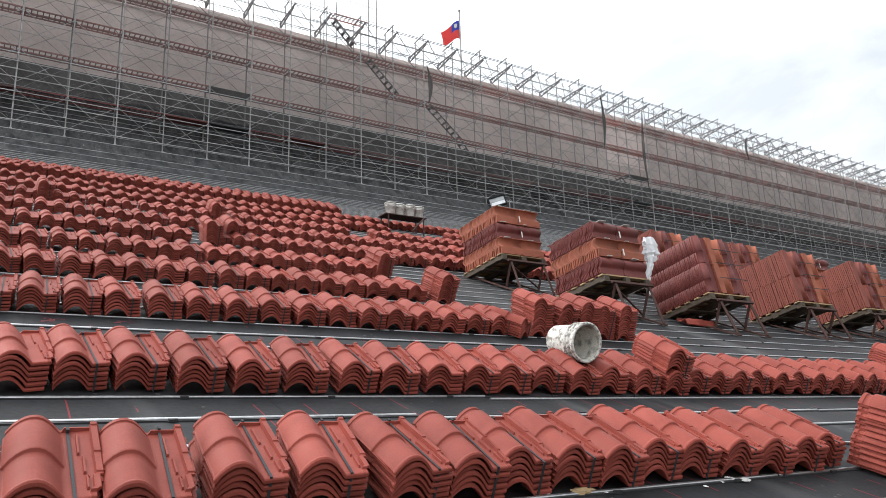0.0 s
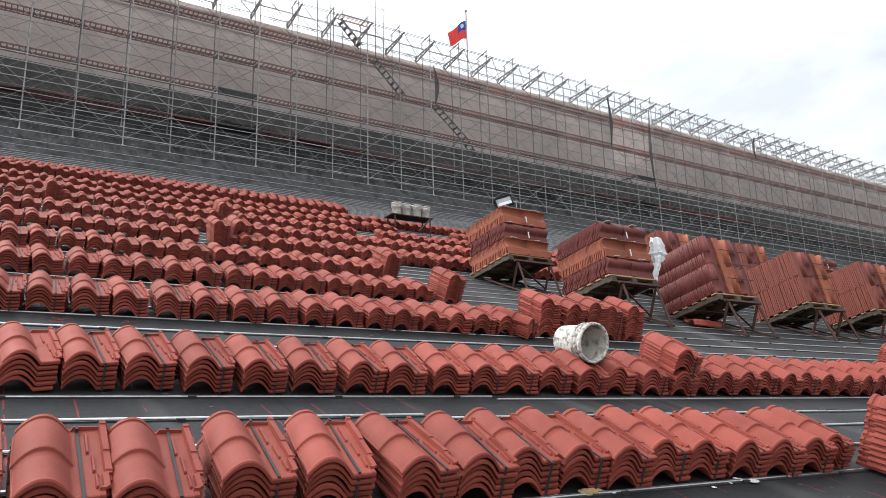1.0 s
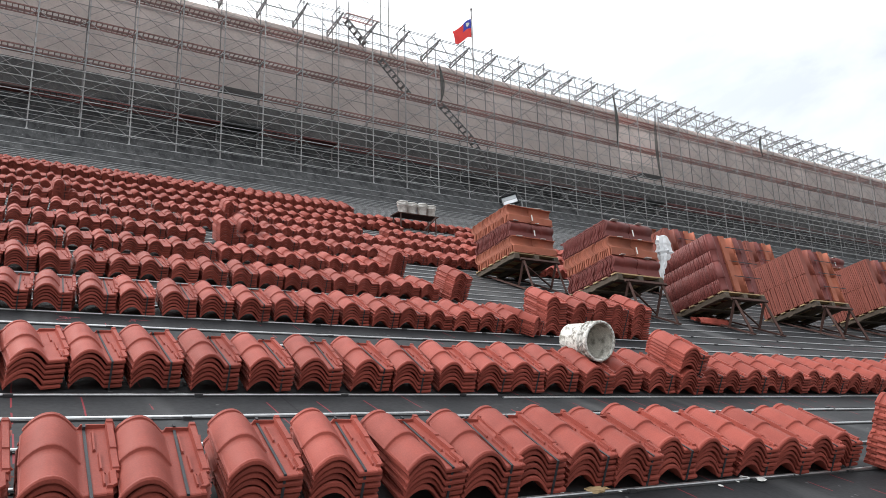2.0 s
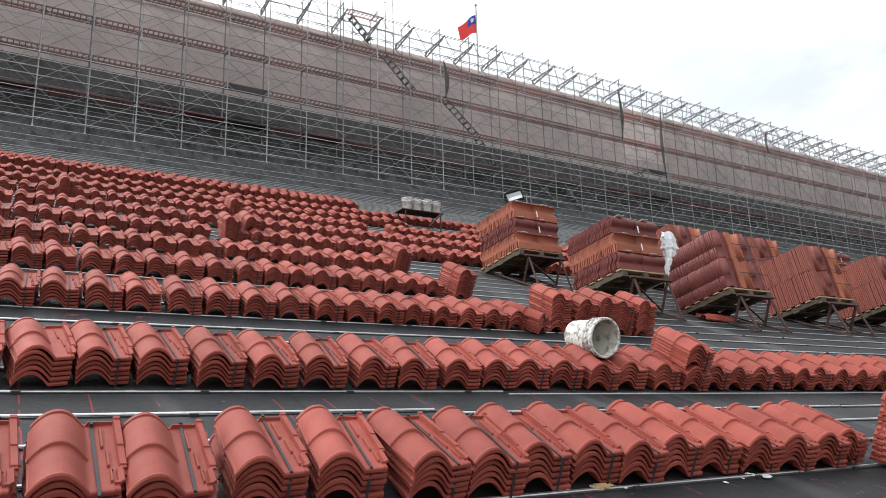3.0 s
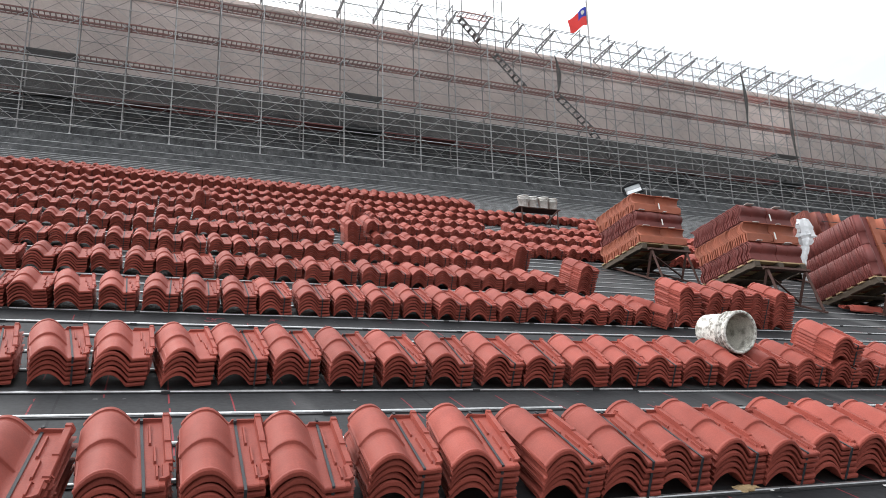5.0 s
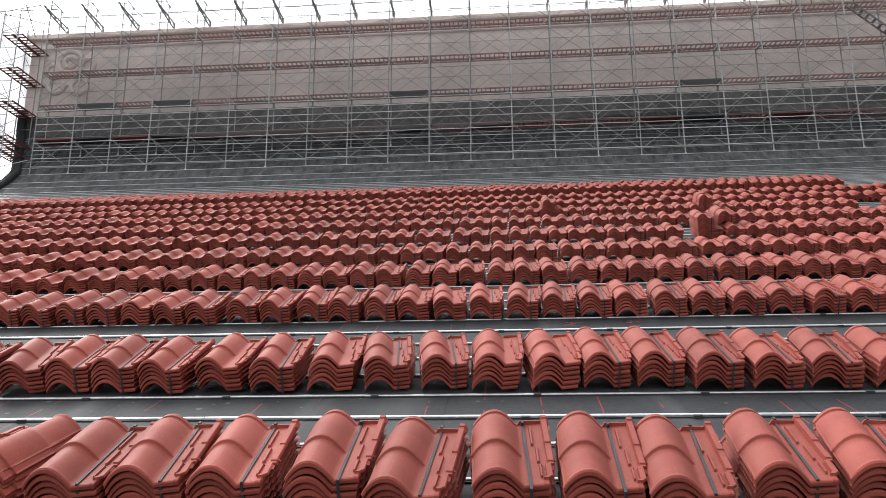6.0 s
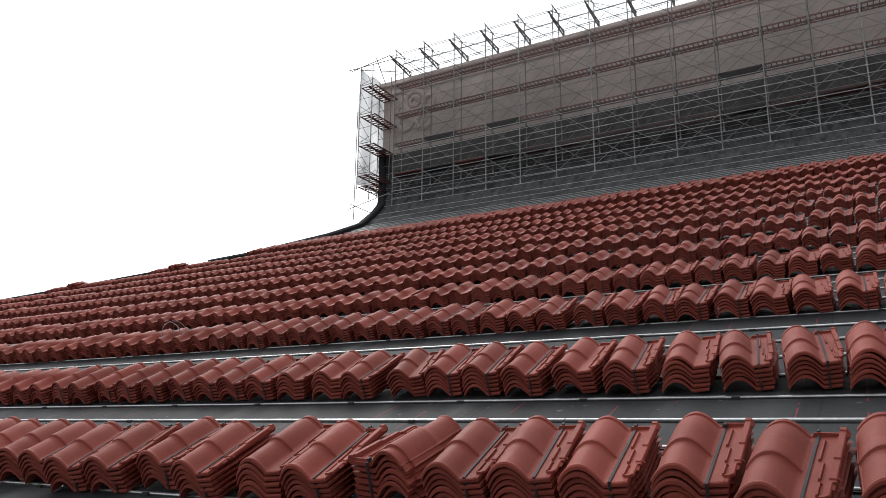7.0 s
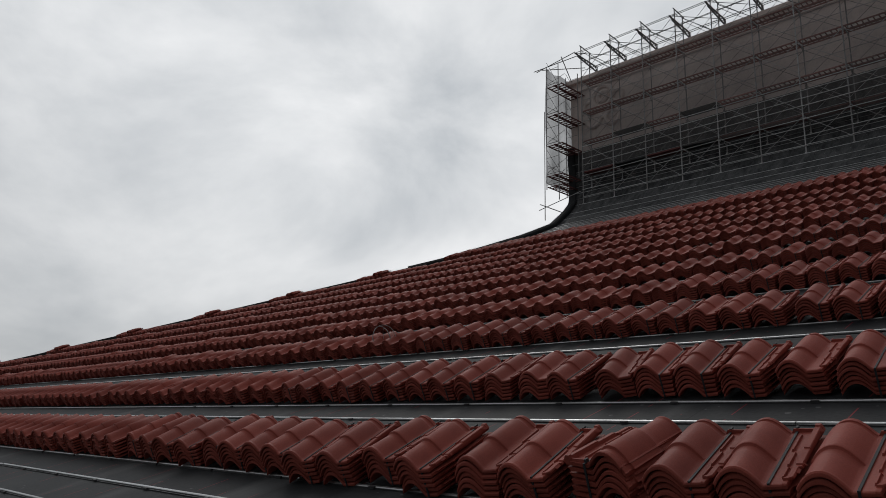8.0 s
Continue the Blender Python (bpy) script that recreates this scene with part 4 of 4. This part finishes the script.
def flag():
    x, y = 22.0, 32.0
    ob = empty("flagpole", pose(x, y, 0), "white flagpole flying a red flag with a blue corner", "flag")
    bm = bmesh.new()
    tube(bm, (0, 0, 18.4), (0, 0, 23.3), 0.045, 10)
    part("pole", bm, m_steel, ob)
    bm = bmesh.new()
    bmesh.ops.create_uvsphere(bm, u_segments=10, v_segments=8, radius=0.08, matrix=pose(0, 0, 23.36))
    part("finial", bm, m_steel, ob)
    nu, nv, w, hgt = 18, 12, 1.75, 1.15

    def cloth(u, v):
        droop = 1.12 * u ** 1.15
        return Vector((-w * u * 0.72, 0.12 * math.sin(u * 9 + v * 2) * (0.2 + u), 22.75 - hgt * v * (1 - 0.25 * u) - droop + 0.06 * math.sin(u * 7)))

    bm = bmesh.new()
    g = [[bm.verts.new(cloth(i / nu, j / nv)) for j in range(nv + 1)] for i in range(nu + 1)]
    for i in range(nu):
        for j in range(nv):
            if i < nu // 2 and j < nv // 2:
                continue
            bm.faces.new((g[i][j], g[i + 1][j], g[i + 1][j + 1], g[i][j + 1]))
    cl = part("cloth", bm, m_flag_red, ob, "red flag cloth hanging slack")
    bm = bmesh.new()
    g = [[bm.verts.new(cloth(i / nu, j / nv)) for j in range(nv // 2 + 1)] for i in range(nu // 2 + 1)]
    for i in range(nu // 2):
        for j in range(nv // 2):
            bm.faces.new((g[i][j], g[i + 1][j], g[i + 1][j + 1], g[i][j + 1]))
    part("canton", bm, m_flag_blue, cl, "blue corner of the flag")
    bm = bmesh.new()
    c = cloth(0.25, 0.25)
    for s in (-1, 1):
        vs = []
        for i in range(24):
            a, r = 2 * math.pi * i / 24, 0.17 if i % 2 == 0 else 0.11
            vs.append(bm.verts.new(c + Vector((r * math.cos(a), s * 0.03, r * math.sin(a) + 0.7 * -r * math.cos(a) * -1))))
        bm.faces.new(vs)
    part("white_sun", bm, m_paper, cl, "white rayed disc")


flag()


# ---- pallets of tiles on stands ----
def pallet():
    ob = empty("pallet", pose(0, 0, 0), "weathered wooden pallet carrying tiles on a stand", "pallet", "pallets on the roof")
    for i in range(6):
        bm = bmesh.new()
        box(bm, -0.02, 1.0, 0.02 + i * 0.2, 0.12 + i * 0.2, 0.1, 0.122, bevel=0.003)
        part("deck_board", bm, m_wood, ob)
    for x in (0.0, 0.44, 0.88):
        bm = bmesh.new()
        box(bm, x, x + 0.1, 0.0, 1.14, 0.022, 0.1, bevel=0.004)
        part("bearer", bm, m_wood_shaded, ob)
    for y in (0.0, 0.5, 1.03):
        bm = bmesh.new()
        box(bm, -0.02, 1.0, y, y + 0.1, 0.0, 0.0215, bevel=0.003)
        part("bottom_board", bm, m_wood_shaded, ob)
    return ob


def stand(lift, tilt):
    """A welded angle-iron stand: two skids on the roof, front legs and struts."""
    ob = empty("pallet_stand", pose(0, 0, 0), "rusty angle-iron stand levelling a pallet on the slope", "stand", "stands under the pallets")
    for x in (0.12, 0.84):
        bm = bmesh.new()
        box(bm, x - 0.03, x + 0.03, -0.35, 1.15, 0.026, 0.05)
        part("skid", bm, m_rust, ob)
        bm = bmesh.new()
        tube(bm, (x, 0.12, 0.05), (x, 0.12, lift - 0.02), 0.026, 4)
        part("leg", bm, m_rust, ob)
        bm = bmesh.new()
        tube(bm, (x, -0.30, 0.05), (x, 0.10, lift - 0.06), 0.024, 4)
        part("strut", bm, m_rust, ob)
    bm = bmesh.new()
    tube(bm, (0.05, 0.12, lift - 0.03), (0.92, 0.12, lift - 0.03), 0.026, 4)
    part("crossbar", bm, m_rust, ob)
    bm = bmesh.new()
    tube(bm, (0.12, 0.12, lift - 0.1), (0.84, 0.12, 0.08), 0.016, 4)
    part("brace", bm, m_rust, ob)
    return ob


def load(style, seed):
    """A block of tiles standing on edge: laid flat-wise in three layers, or on end in two."""
    r = random.Random(seed)
    ob = empty("tile_block", pose(0, 0, 0), "three-layer block of new red and orange tiles on a pallet" if style == "lying" else
               "two-layer block of red tiles standing on end on a pallet", "tile block", "blocks of tiles on pallets")
    n = 30
    step = 1.06 / n
    if style == "lying":
        for layer in range(3):
            kind = (tile_orange if layer % 2 == 0 else tile_maroon) if seed % 2 == 0 else (tile_maroon if layer % 2 == 0 else tile_orange)
            flip = kind is tile_orange
            for col in range(2):
                for i in range(n):
                    y = 0.06 + i * step
                    m = pose(0.005 + 0.49 * col + r.uniform(-0.012, 0.012), y, 0.125 + 0.142 + 0.292 * layer + r.uniform(-0.004, 0.004), r.uniform(-1, 1), 0, 0)
                    # long side along x, face to the front, barrel uppermost
                    turn = Matrix(((0, 1, 0, 0), (0, 0, -1, 0), (-1, 0, 0, 0), (0, 0, 0, 1)))
                    if flip:
                        turn = Matrix(((0, -1, 0, TL), (0, 0, 1, -0.03), (-1, 0, 0, 0), (0, 0, 0, 1)))
                    put("tile", kind, ob, m @ turn)
    else:
        for layer in range(2):
            for col in range(3):
                back = (col == 1) == (seed % 2 == 0)
                kind = (tile_red if col == 0 else tile_orange) if back else tile_maroon
                for i in range(n):
                    y = 0.06 + i * step
                    turn = Matrix(((1, 0, 0, 0), (0, 0, -1, 0), (0, 1, 0, 0), (0, 0, 0, 1)))
                    if back:
                        turn = Matrix(((-1, 0, 0, 0), (0, 0, 1, -0.03), (0, 1, 0, 0), (0, 0, 0, 1)))
                    m = pose(0.155 + 0.305 * col + r.uniform(-0.005, 0.005), y + r.uniform(-0.004, 0.004), 0.125 + 0.49 * layer + 0.004, 0, r.uniform(-0.6, 0.6), 0)
                    put("tile", kind, ob, m @ turn)
    if style == "lying":
        for layer in range(1, 4):
            for i in range(2):
                x = 0.12 + 0.5 * i + r.uniform(-0.06, 0.06)
                bm = bmesh.new()
                box(bm, x, x + r.uniform(0.06, 0.14), -0.02 - 0.015 * r.random(), 0.5, 0.125 + 0.292 * layer - 0.008, 0.125 + 0.292 * layer - 0.002)
                part("packing", bm, m_paper, ob, "scrap of white packing")
    if style == "lying":
        for layer in (1, 2):
            bm = bmesh.new()
            box(bm, 0.47, 0.495, -0.043, -0.039, 0.125 + 0.292 * layer + 0.02, 0.125 + 0.292 * layer + 0.13)
            part("paper_tag", bm, m_paper, ob, "white paper slip")
    else:
        for z in (0.36, 0.62, 0.86):
            bm = bmesh.new()
            box(bm, 0.3, 0.97, -0.052, -0.048, z, z + 0.012)
            part("strap", bm, m_strap, ob, "packing strap round the block")
    return ob


def loaded_pallet(x, y, lift, tilt, style, seed, turn=0.0, with_stand=True):
    base = on_roof(x, y)
    flat = pose(x, y, rise(y) + lift, 0, 0, turn) @ pose(0, 0, 0, -tilt, 0, 0)
    p = copy_thing(PALLET, flat)
    b = load(style, seed)
    b.matrix_basis = flat @ pose(0, 0, 0.004)
    if with_stand:
        s = stand(lift, tilt)
        s.matrix_basis = pose(x, y, rise(y), math.degrees(slope(y)), 0, turn)
    return p, b


PALLET = pallet()
P_LIST = [
    (7.53, 9.95, 0.54, 8.5, "lying", 2, 2), (7.94, 8.0, 0.58, 9.5, "lying", 3, 1),
    (9.74, 7.55, 0.52, 12.5, "standing", 4, 0), (12.26, 7.65, 0.52, 12.5, "standing", 5, 0), (14.5, 7.7, 0.52, 12, "standing", 7, 0),
    (11.75, 10.2, 0.5, 12, "standing", 9, 0), (14.6, 10.4, 0.5, 12, "standing", 11, 0), (17.3, 10.4, 0.5, 9, "lying", 13, 0), (16.9, 7.8, 0.52, 12, "standing", 15, 0),
    (12.9, 12.4, 0.45, 8, "lying", 16, 0),
]
for p in P_LIST:
    loaded_pallet(*p)
for o in list(PALLET.children):
    bpy.data.objects.remove(o)
bpy.data.objects.remove(PALLET)


# ---- loose things ----
def pail(name, label, m, dirty):
    """A plastic pail with ribs under the rim and a bail handle."""
    ob = empty(name, m, label, "bucket")
    bm = bmesh.new()
    lathe(bm, [(0.0, 0.004), (0.118, 0.0), (0.124, 0.01), (0.141, 0.245), (0.158, 0.248), (0.158, 0.258), (0.143, 0.262), (0.144, 0.284), (0.160, 0.287), (0.160, 0.298),
               (0.145, 0.302), (0.147, 0.330), (0.164, 0.333), (0.165, 0.360), (0.154, 0.366), (0.143, 0.36), (0.136, 0.25), (0.121, 0.016), (0.0, 0.012)], 28)
    smooth_me = bm_mesh("body", bm, m_pail_dirty if dirty else m_white)
    put("body", smooth(smooth_me), ob)
    if dirty:
        bm = bmesh.new()
        lathe(bm, [(0.0, 0.0165), (0.116, 0.021), (0.133, 0.24), (0.1405, 0.352)], 28)
        put("cement_lining", smooth(bm_mesh("cement_lining", bm, m_cement)), ob, None, "dried cement coating inside")
        bm = bmesh.new()
        for i in range(7):
            a = -1.9 + 0.11 * i
            z = 0.11 + 0.02 * (i % 3)
            box(bm, -0.014, 0.014, -0.003, 0.001, -0.012, 0.012 + 0.01 * (i % 2), pose(0.1345 * math.cos(a), 0.1345 * math.sin(a), z, 4, 0, math.degrees(a) + 90))
        part("print", bm, m_flag_red, ob, "faded red printed bars")
    bm = bmesh.new()
    pts = [(0.157 * math.cos(a), -0.157 * math.sin(a) * 0.25 - 0.02, 0.33 - 0.19 * math.sin(a)) for a in np.linspace(0, math.pi, 13)]
    pts = [(x, y - 0.13 * math.sin(a), z) for (x, y, z), a in zip(pts, np.linspace(0, math.pi, 13))]
    for a, b in zip(pts, pts[1:]):
        tube(bm, a, b, 0.003, 5)
    part("handle", bm, m_steel, ob, "thin wire handle")
    return ob


# the dirty pail lying on the second row, mouth down the slope
pail("bucket", "dirty white plastic bucket lying on its side on the tiles", Matrix.Translation((4.19, 4.852, 0.711)) @ Vector((0.02, -0.985, -0.17)).to_track_quat("Z", "Y").to_matrix().to_4x4(), True)


def work_table():
    x, y = 9.95, 18.3
    z = rise(y)
    ob = empty("work_platform", pose(x, y, z), "rough rusty steel trestle platform on the roof", "platform")
    bm = bmesh.new()
    box(bm, -0.3, 1.05, -0.2, 0.3, 0.455, 0.48)
    part("top", bm, m_rust, ob)
    for lx in (-0.2, 0.95):
        for ly in (-0.18, 0.26):
            bm = bmesh.new()
            tube(bm, (lx, ly, rise(y + ly) - z), (lx, ly, 0.455), 0.022, 4)
            part("leg", bm, m_rust, ob)
    bm = bmesh.new()
    tube(bm, (0.5, -0.3, 0.0), (0.9, -0.3, 0.42), 0.025, 4)
    part("brace", bm, m_rust, ob)
    for i, bx in enumerate((-0.05, 0.27, 0.6, 0.92)):
        p = pail("pail", "white plastic pail standing on the trestle platform", pose(x + bx, y + 0.05 * (i % 2), z + 0.482, 0, 0, 40 * i), False)
        tagged(p, group="white pails on the platform")


work_table()


def flood_lamp():
    x, y = 22.9, 30.2
    ob = empty("flood_lamp", pose(x, y, rise(y), 0, 0, -37), "white-faced work floodlight standing on the roof", "lamp")
    lean = pose(0, 0, 0.25, -28, -14, 0)
    bm = bmesh.new()
    for b in ((-0.45, 0.45, 0.36, 0.42), (-0.45, 0.45, 1.04, 1.10), (-0.45, -0.40, 0.4205, 1.0395), (0.40, 0.45, 0.4205, 1.0395)):
        box(bm, b[0], b[1], -0.05, 0.07, b[2], b[3], lean)
    box(bm, -0.40, 0.40, 0.05, 0.07, 0.42, 1.04, lean)
    hd = part("housing", bm, m_dark_ridge, ob)
    # the pale reflection low in the glass is painted as a near-white panel
    for z0, z1, mat, text in ((0.43, 0.72, m_bag, "lower glass panel coloured pale for its reflection"), (0.725, 1.03, m_glass_grey, "grey upper glass panel")):
        bm = bmesh.new()
        box(bm, -0.39, 0.39, 0.03, 0.045, z0, z1, lean)
        part("glass", bm, mat, hd, text)
    for sx in (-0.48, 0.48):
        bm = bmesh.new()
        tube(bm, (sx, 0, 0.0), (sx, 0.35, 0.9), 0.025, 5)
        part("leg", bm, m_steel, ob)
    bm = bmesh.new()
    tube(bm, (-0.5, 0, 0.03), (0.5, 0, 0.03), 0.025, 5)
    part("foot", bm, m_steel, ob)


flood_lamp()


def plastic_sheet():
    """A crumpled white wrapper hanging off a pallet's corner."""
    bm = bmesh.new()
    r = random.Random(11)
    rows = []
    for i in range(26):
        f = i / 25
        w = (0.05 + 0.10 * math.sin(min(1, f * 2.2) * math.pi) ** 2 + 0.06 * (1 - f)) * r.uniform(0.75, 1.2)
        cx = 0.05 * math.sin(f * 6.0) - 0.09 * f
        rows.append([bm.verts.new((cx + w * math.cos(q) * (1 if k % 2 else r.uniform(0.35, 0.7)), 0.5 * w * math.sin(q) * (1 if k % 2 else 0.5), 0.95 * (1 - f) + 0.02 * r.uniform(-1, 1)))
                     for k, q in enumerate(np.linspace(0, 2 * math.pi, 13)[:-1])])
    for a, b in zip(rows, rows[1:]):
        for j in range(12):
            bm.faces.new((a[j], a[(j + 1) % 12], b[(j + 1) % 12], b[j]))
    bm.faces.new(rows[0])
    bm.faces.new(rows[-1])
    ob = put("plastic_wrapper", bm_mesh("plastic_wrapper", bm, m_bag), None, pose(9.22, 8.25, 2.0))
    tagged(ob, "crumpled white plastic wrapper hanging from a tile pallet", "wrapper")


plastic_sheet()


def scrap(x, y, size, mat, label, seed):
    r = random.Random(seed)
    bm = bmesh.new()
    bmesh.ops.create_icosphere(bm, subdivisions=2, radius=size)
    for v in bm.verts:
        v.co = Vector((v.co.x * r.uniform(0.8, 1.3), v.co.y * r.uniform(0.5, 0.9), v.co.z * 0.25 + size * 0.22 + r.uniform(-0.1, 0.1) * size))
    ob = put("scrap", bm_mesh("scrap", bm, mat), None, on_roof(x, y, 0.004, r.uniform(0, 180)))
    tagged(ob, label, "scrap", "scraps on the roof")


for i, (x, y, s) in enumerate(((3.62, 2.74, 0.035), (3.55, 2.78, 0.028), (3.28, 2.72, 0.014), (2.62, 2.76, 0.013), (2.3, 2.8, 0.010), (3.45, 2.75, 0.012))):
    scrap(x, y, s, m_paper, "crumpled scrap of white paper on the membrane", i)
for i, (x, y, s) in enumerate(((2.48, 2.78, 0.05), (2.54, 2.8, 0.035))):
    scrap(x, y, s, m_wood, "torn piece of brown cardboard on the membrane", 20 + i)
for i, (x, y) in enumerate(((10.0, 7.9), (10.08, 7.95))):
    put_tile = put("loose_tile", tile_plain, None, on_roof(x, y, 0.045, 75 + 9 * i))
    tagged(put_tile, "single red clay tile lying on the battens", "tile")


def wire_coil():
    """A tangle of thin wire hoops on the third row."""
    bm = bmesh.new()
    for c, rad, tilt in ((0.0, 0.15, 10), (0.1, 0.12, -20), (0.05, 0.16, 35)):
        pts = [pose(c, 0, 0.0, 0, 0, tilt) @ Vector((rad * math.cos(a), 0, max(0, rad * math.sin(a) * 1.2))) for a in np.linspace(0, math.pi, 14)]
        for a, b in zip(pts, pts[1:]):
            tube(bm, a, b, 0.004, 4)
    ob = put("wire_coil", bm_mesh("wire_coil", bm, m_steel), None, on_roof(-7.85, 6.5, 0.245))
    tagged(ob, "tangle of thin grey wire hoops on the tiles", "wire")


wire_coil()


def chalk_scrawl(x, y, size, seed):
    """A squiggle of red chalk on the membrane."""
    r = random.Random(seed)
    bm = bmesh.new()
    m = on_roof(x, y, 0.003)
    at = Vector((-1.6 * size, 0, 0))
    a = 1.2
    w = 0.010
    prev = None
    for i in range(34):
        a += r.uniform(-0.2, 1.0) if i % 12 < 8 else r.uniform(-1.6, -0.4)
        way = Vector((math.cos(a), math.sin(a), 0))
        side = Vector((-way.y, way.x, 0)) * w * 0.5
        pair = [bm.verts.new(m @ (at + side)), bm.verts.new(m @ (at - side))]
        if prev:
            bm.faces.new((prev[0], pair[0], pair[1], prev[1]))
        prev = pair
        at = at + way * size * 0.32 + Vector((size * 0.06, 0, 0))
    ob = put("chalk_mark", bm_mesh("chalk_mark", bm, m_chalk))
    tagged(ob, "red chalk scrawl on the dark membrane", "chalk mark", "chalk marks")


for i, (x, y, q) in enumerate(((0.70, 6.36, 0.06), (1.05, 6.33, 0.035))):
    chalk_scrawl(x, y, q, i)
